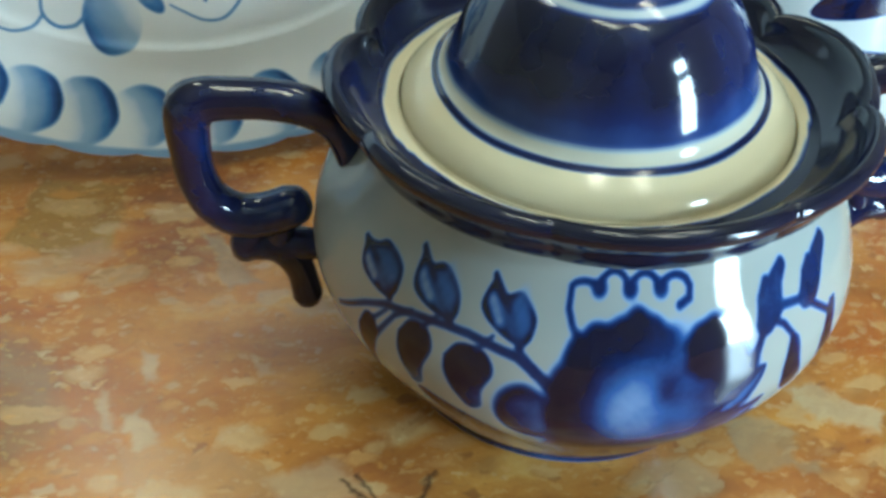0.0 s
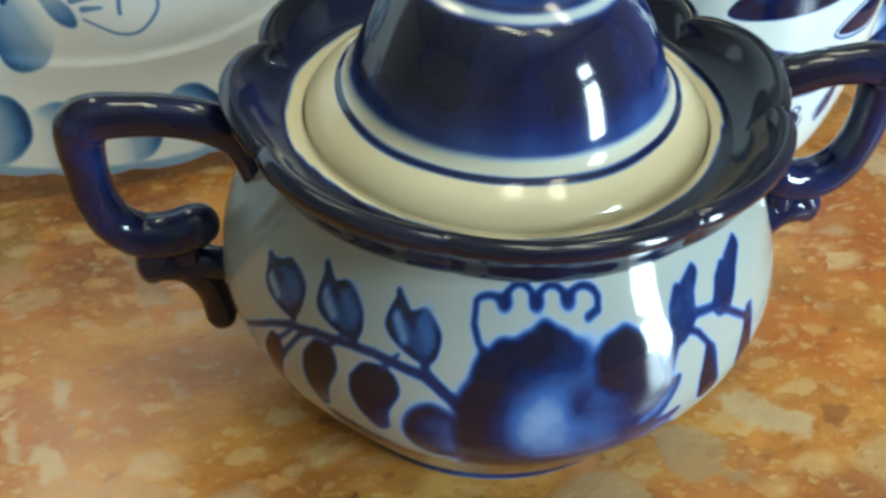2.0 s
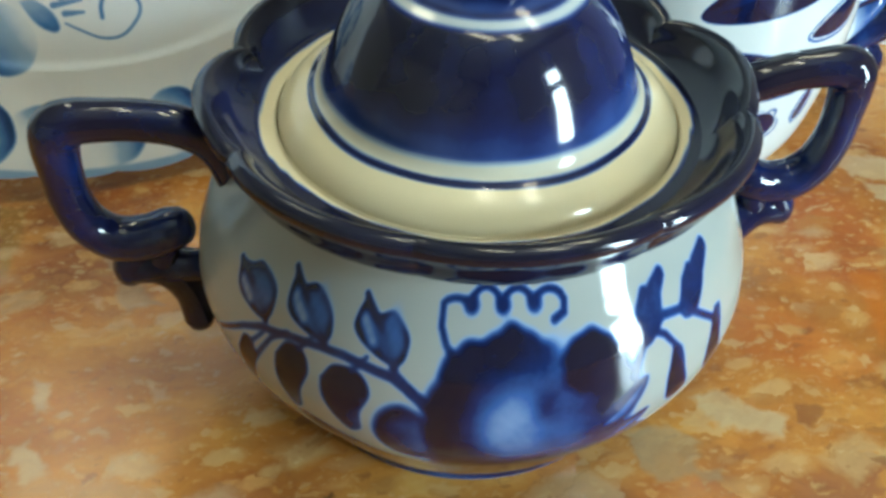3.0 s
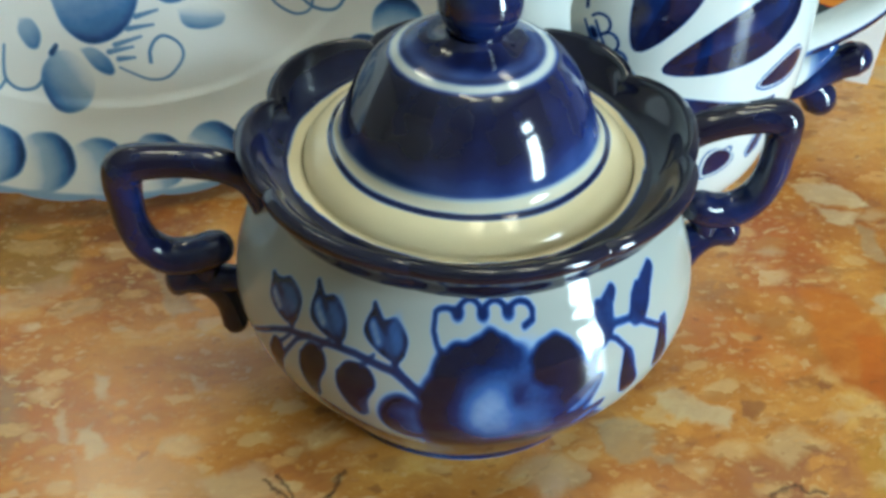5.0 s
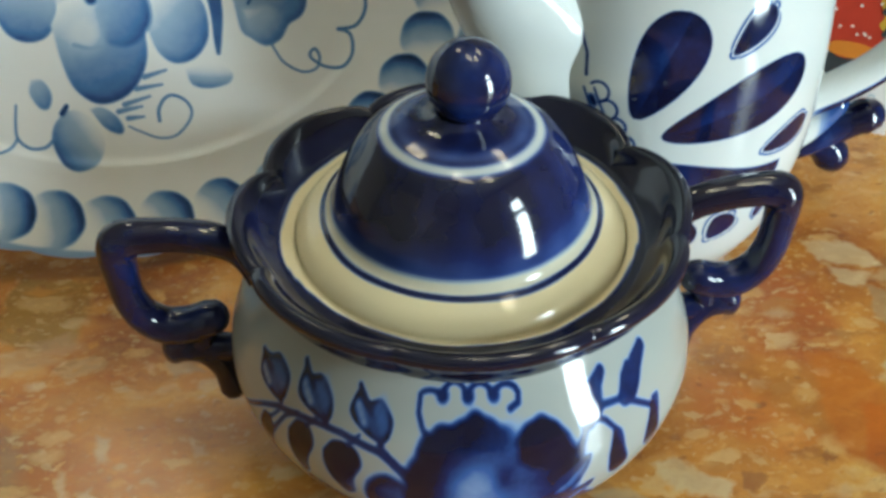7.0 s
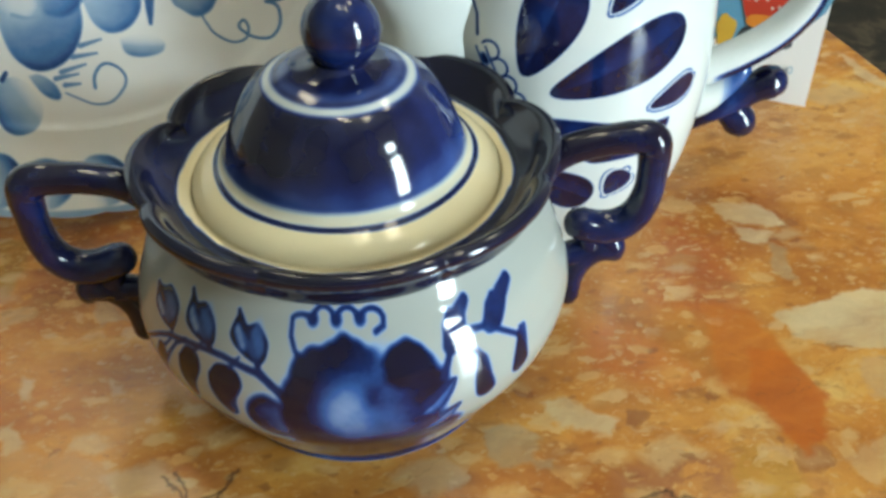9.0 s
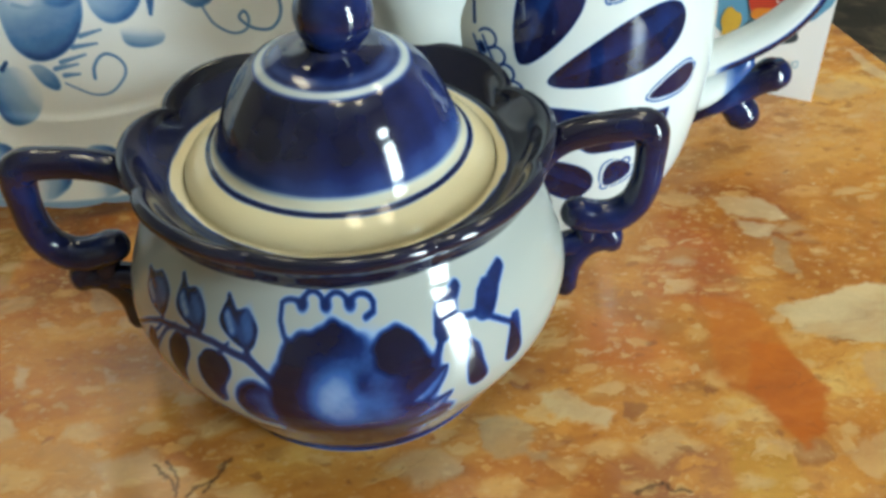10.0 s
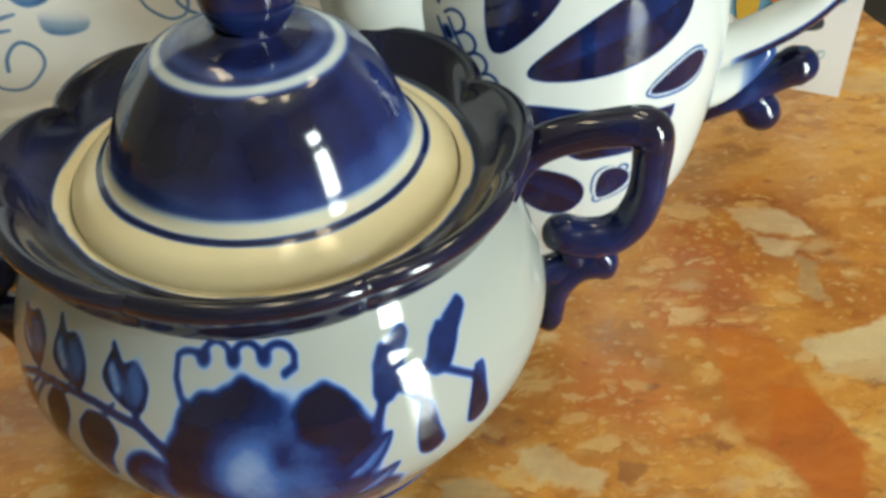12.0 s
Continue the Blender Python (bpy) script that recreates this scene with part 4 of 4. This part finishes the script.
def paint_plate(v):
    b = Brush(v[..., 0], v[..., 1], 0.008)
    c, s = math.cos(PHI), math.sin(PHI)
    # dabs round the rim
    turns = [-160, -151, -143, -135, -127, -119, -111, -103, -94.5, -84.5, -74.5, -63.5, -52, -41, -31, -21, -11, 0, 11, 22, 33, 43, 53, 63]
    for k, g in enumerate(turns):
        g = radians(g)
        x, y = (PA + 0.163) * math.cos(g), (PB + 0.163) * math.sin(g)
        x, y = PCU + x * c - y * s, PCV + x * s + y * c
        b.oval(x, y, 0.086, 0.083 + 0.004 * math.sin(k * 2.1), g + radians(90), 0.88 - 0.05 * math.sin(k * 1.7), fade=radians(14), soft=0.8, power=1.7, ragged=0.012, over=False)
    wash = np.hypot(((v[..., 0] - PCU) * c + (v[..., 1] - PCV) * s) / (PA + 0.257), (-(v[..., 0] - PCU) * s + (v[..., 1] - PCV) * c) / (PB + 0.257))
    b.lay(0.8 * smooth(wash, 0.978, 0.996), 0.36)

    def petal(points, way, amount, power=1.2, pale=0.10, soft=1.4):
        """A brushed petal whose colour grows from pale to deep along a direction, with a deeper edge there."""
        p = np.array(points)
        along = p @ np.array((math.cos(way), math.sin(way)))
        t = np.clip((b.s * math.cos(way) + b.z * math.sin(way) - along.min()) / (along.max() - along.min()), 0, 1)
        tone = amount * (pale + (1 - pale) * t ** power)
        b.patch(points, lambda d: tone * (0.86 + 0.22 * (1 - smooth(d, 0.0, 0.035)) * t), soft)

    # the big open flower above
    b.oval(-0.98, 0.93, 0.20, 0.15, 0.2, 0.50, fade=2.4, soft=2)
    b.oval(-0.80, 0.92, 0.12, 0.11, 0, 0.62, fade=0.4, soft=1.5)
    petal([(-1.16, 0.80), (-1.13, 0.72), (-1.077, 0.690), (-1.02, 0.705), (-0.985, 0.77), (-1.00, 0.87), (-1.08, 0.90)], radians(-110), 0.66, 1.3)
    petal([(-0.755, 0.70), (-0.735, 0.615), (-0.690, 0.573), (-0.625, 0.585), (-0.580, 0.645), (-0.582, 0.74), (-0.645, 0.80), (-0.72, 0.79)], radians(-50), 0.64, 1.3)
    # the bud
    petal([(-1.012, 0.73), (-1.005, 0.62), (-0.985, 0.54), (-0.930, 0.490), (-0.855, 0.497), (-0.795, 0.548), (-0.762, 0.63), (-0.775, 0.73), (-0.86, 0.80), (-0.96, 0.79)], radians(-70), 0.76, 1.15)
    petal([(-0.885, 0.752), (-0.87, 0.66), (-0.80, 0.645), (-0.740, 0.70), (-0.738, 0.78), (-0.79, 0.835), (-0.86, 0.82)], radians(-40), 0.66, 0.8, 0.2, 2.6)
    b.oval(-0.93, 0.70, 0.05, 0.055, 0, 0.12, soft=4)
    b.line(curve([(-0.96, 0.665), (-0.92, 0.65), (-0.88, 0.652)], 4).tolist(), 0.012, 0.006, 0.30)
    for x, y in ((-0.892, 0.812), (-0.866, 0.818), (-0.888, 0.785)):
        b.oval(x, y, 0.014, 0.013, 0, 0.85)
    # the long curved leaf and the lobed leaf with veins
    b.line(curve([(-0.575, 0.93), (-0.552, 0.83), (-0.546, 0.71), (-0.556, 0.63), (-0.562, 0.585)], 5).tolist(), 0.060, 0.012, 0.64)
    petal([(-0.515, 0.93), (-0.502, 0.80), (-0.492, 0.72), (-0.484, 0.640), (-0.455, 0.612), (-0.418, 0.587), (-0.372, 0.60), (-0.340, 0.638), (-0.298, 0.66), (-0.276, 0.70), (-0.268, 0.79), (-0.30, 0.90), (-0.40, 0.95)], radians(-35), 0.62, 1.1)
    petal([(-0.470, 0.70), (-0.462, 0.628), (-0.418, 0.590), (-0.372, 0.605), (-0.350, 0.65), (-0.39, 0.70)], radians(-60), 0.60, 1.2, 0.2, 3.0)
    b.line(curve([(-0.41, 0.93), (-0.405, 0.84), (-0.415, 0.77), (-0.45, 0.715)], 5).tolist(), 0.009, 0.007, 0.75)
    for k in range(3):
        y = 0.87 - 0.042 * k
        b.line(curve([(-0.407, y), (-0.44, y - 0.035), (-0.475, y - 0.045)], 4).tolist(), 0.008, 0.006, 0.68)
        b.line(curve([(-0.405, y), (-0.375, y - 0.04), (-0.35, y - 0.065)], 4).tolist(), 0.008, 0.006, 0.62)
    # loose petals
    petal([(-0.668, 0.553), (-0.655, 0.505), (-0.609, 0.486), (-0.548, 0.492), (-0.530, 0.520), (-0.56, 0.55), (-0.62, 0.56)], radians(-100), 0.50, 1.4)
    petal([(-1.030, 0.485), (-1.070, 0.44), (-1.080, 0.385), (-1.060, 0.325), (-1.020, 0.302), (-0.965, 0.318), (-0.935, 0.375), (-0.950, 0.44), (-0.99, 0.48)], radians(-155), 0.70, 1.3)
    b.line([(-1.036, 0.478), (-1.020, 0.497)], 0.016, 0.012, 0.82)
    petal([(-0.960, 0.480), (-0.925, 0.480), (-0.888, 0.445), (-0.876, 0.405), (-0.893, 0.393), (-0.930, 0.420)], radians(-70), 0.66, 0.9, 0.25)
    petal([(-1.100, 0.588), (-1.112, 0.55), (-1.095, 0.505), (-1.070, 0.498), (-1.053, 0.535), (-1.068, 0.58)], radians(-60), 0.52, 1.0, 0.3)
    petal([(-0.165, 0.745), (-0.13, 0.78), (-0.08, 0.80), (-0.08, 0.85), (-0.14, 0.85), (-0.18, 0.80)], radians(-100), 0.62, 1.0, 0.2)
    # dashes and curls
    for p, q in (((-0.787, 0.547), (-0.722, 0.558)), ((-0.816, 0.516), (-0.742, 0.518)), ((-0.859, 0.476), (-0.783, 0.489)), ((-0.880, 0.458), (-0.811, 0.463)), ((-0.857, 0.434), (-0.812, 0.432))):
        b.line([p, q], 0.016, 0.007, 0.46)
    b.line(curve([(-0.77, 0.412), (-0.766, 0.445), (-0.745, 0.474), (-0.718, 0.482), (-0.686, 0.462), (-0.672, 0.43), (-0.685, 0.398), (-0.729, 0.362), (-0.781, 0.362), (-0.832, 0.391), (-0.86, 0.41)], 5).tolist(), 0.010, 0.005, 0.52)
    b.line(curve([(-0.405, 0.60), (-0.39, 0.56), (-0.37, 0.525), (-0.321, 0.492), (-0.277, 0.497), (-0.262, 0.530), (-0.274, 0.556), (-0.291, 0.535), (-0.252, 0.499), (-0.197, 0.490), (-0.160, 0.527), (-0.157, 0.582), (-0.191, 0.605)], 5).tolist(), 0.006, 0.010, 0.55)
    b.line(curve([(-0.191, 0.603), (-0.134, 0.609), (-0.098, 0.657), (-0.105, 0.712), (-0.162, 0.744)], 5).tolist(), 0.011, 0.008, 0.55)
    b.line(curve([(-1.155, 0.52), (-1.168, 0.47), (-1.172, 0.425), (-1.145, 0.392), (-1.102, 0.388), (-1.069, 0.413)], 5).tolist(), 0.006, 0.010, 0.5)
    b.line(curve([(-1.30, 0.42), (-1.25, 0.395), (-1.20, 0.40), (-1.172, 0.425)], 5).tolist(), 0.006, 0.008, 0.45)
    return b.paint


v, a, q = plate_grid()
front = sheet("dish", v * DM, True, paint_plate(v))
back = v.copy()[::-9]
back[..., 2] -= 0.035 * smooth(np.linspace(1, 0, len(back))[:, None], 0, 0.08) + 0.0005
me = joined("dish", [front, sheet("underside", back * DM, True, np.zeros(back.shape[:2]))])
part("dish", me, PLATE_GLAZE, plate, "oval dish with a dabbed scalloped rim")
a = np.linspace(0, 2 * np.pi, 90, endpoint=False)
c, s = math.cos(PHI), math.sin(PHI)
ring = []
for grow, z in ((0.0, -0.01), (0.004, -0.07), (-0.012, -0.075), (-0.02, -0.01)):
    x, y = (PA * 0.72 + grow) * np.cos(a), (PB * 0.72 + grow) * np.sin(a)
    ring.append(np.stack([PCU + x * c - y * s, PCV + x * s + y * c, z + 0 * a], -1))
part("foot_ring", sheet("foot_ring", np.array(ring) * DM, True, np.zeros((4, 90))), PLATE_GLAZE, plate)

# ---------------------------------------------------------------- card
# its own axes: x runs along the lower edge to the outer corner, z up
CARD_AT = Matrix.Translation((0.1709, 0.1087, 0)) @ Matrix.Rotation(radians(-29.2), 4, "Z") @ Matrix.Rotation(radians(-4), 4, "X")
card = thing("greeting_card", "folded white card with a bright red printed picture, standing upright", "card")
card.matrix_world = CARD_AT
part("front_leaf", box(bmesh.new(), (-0.058, 0.0, 0.0), (0.0, 0.0006, 0.085)), CARD, card)
bm = box(bmesh.new(), (-0.058, 0.0, 0.0), (0.0, 0.0006, 0.085))
bmesh.ops.transform(bm, matrix=Matrix.Translation((-0.058, 0.0008, 0)) @ Matrix.Rotation(radians(28), 4, "Z") @ Matrix.Translation((0.058, 0, 0)), verts=bm.verts)
bmesh.ops.transform(bm, matrix=Matrix.Translation((0, 0.0008, 0)), verts=bm.verts)
part("back_leaf", bm, CARD, card)


def dab(name, x, z, rx, rz, level, material, wobble=0.05, n=26, parent=card):
    bm = bmesh.new()
    pts = []
    for k in range(n):
        a = 2 * math.pi * k / n
        g = 1 + wobble * math.sin(3 * a + x * 900) + wobble * 0.6 * math.sin(5 * a + z * 700)
        pts.append(bm.verts.new((x + rx * g * math.cos(a), -0.00012 * level, z + rz * g * math.sin(a))))
    bm.faces.new(pts)
    return part(name, bm, material, parent)


dab("printed_ground", -0.026, 0.052, 0.027, 0.031, 1, BLUE, 0.06)
dab("printed_shadow", -0.020, 0.0235, 0.010, 0.0045, 2, NIGHT, 0.1)
dab("printed_leaf", -0.034, 0.0250, 0.0035, 0.006, 3, YELLOW, 0.1)
dab("printed_fruit", -0.0195, 0.0440, 0.0120, 0.0175, 4, RED, 0.03)
dab("printed_band", -0.0195, 0.0300, 0.0085, 0.0030, 5, ORANGE, 0.04)
for x, z, r in ((-0.0125, 0.050, 0.0035), (-0.0110, 0.0415, 0.0028), (-0.0130, 0.0545, 0.0028)):
    dab("printed_blossom", x, z, r * 0.7, r, 5, YELLOW, 0.15)
for x, z in ((-0.0115, 0.0470), (-0.0095, 0.0385)):
    dab("printed_leaf", x, z, 0.0018, 0.0030, 6, NIGHT, 0.2)
rng = random.Random(5)
for k in range(16):
    x, z = -0.0195 + rng.uniform(-0.009, 0.006), 0.043 + rng.uniform(-0.010, 0.013)
    dab("printed_dot", x, z, 0.00055, 0.00055, 7, DOT, 0.05, 10)
PALE_BLUE = plain("printed_pale_blue", (0.50, 0.64, 0.72), 0.5, 300, 0.2)
dab("printed_mark", -0.0085, 0.0135, 0.0013, 0.0016, 2, PALE_BLUE, 0.1, 14)
dab("printed_mark", -0.0085, 0.0135, 0.0007, 0.0009, 3, CARD, 0.1, 14)
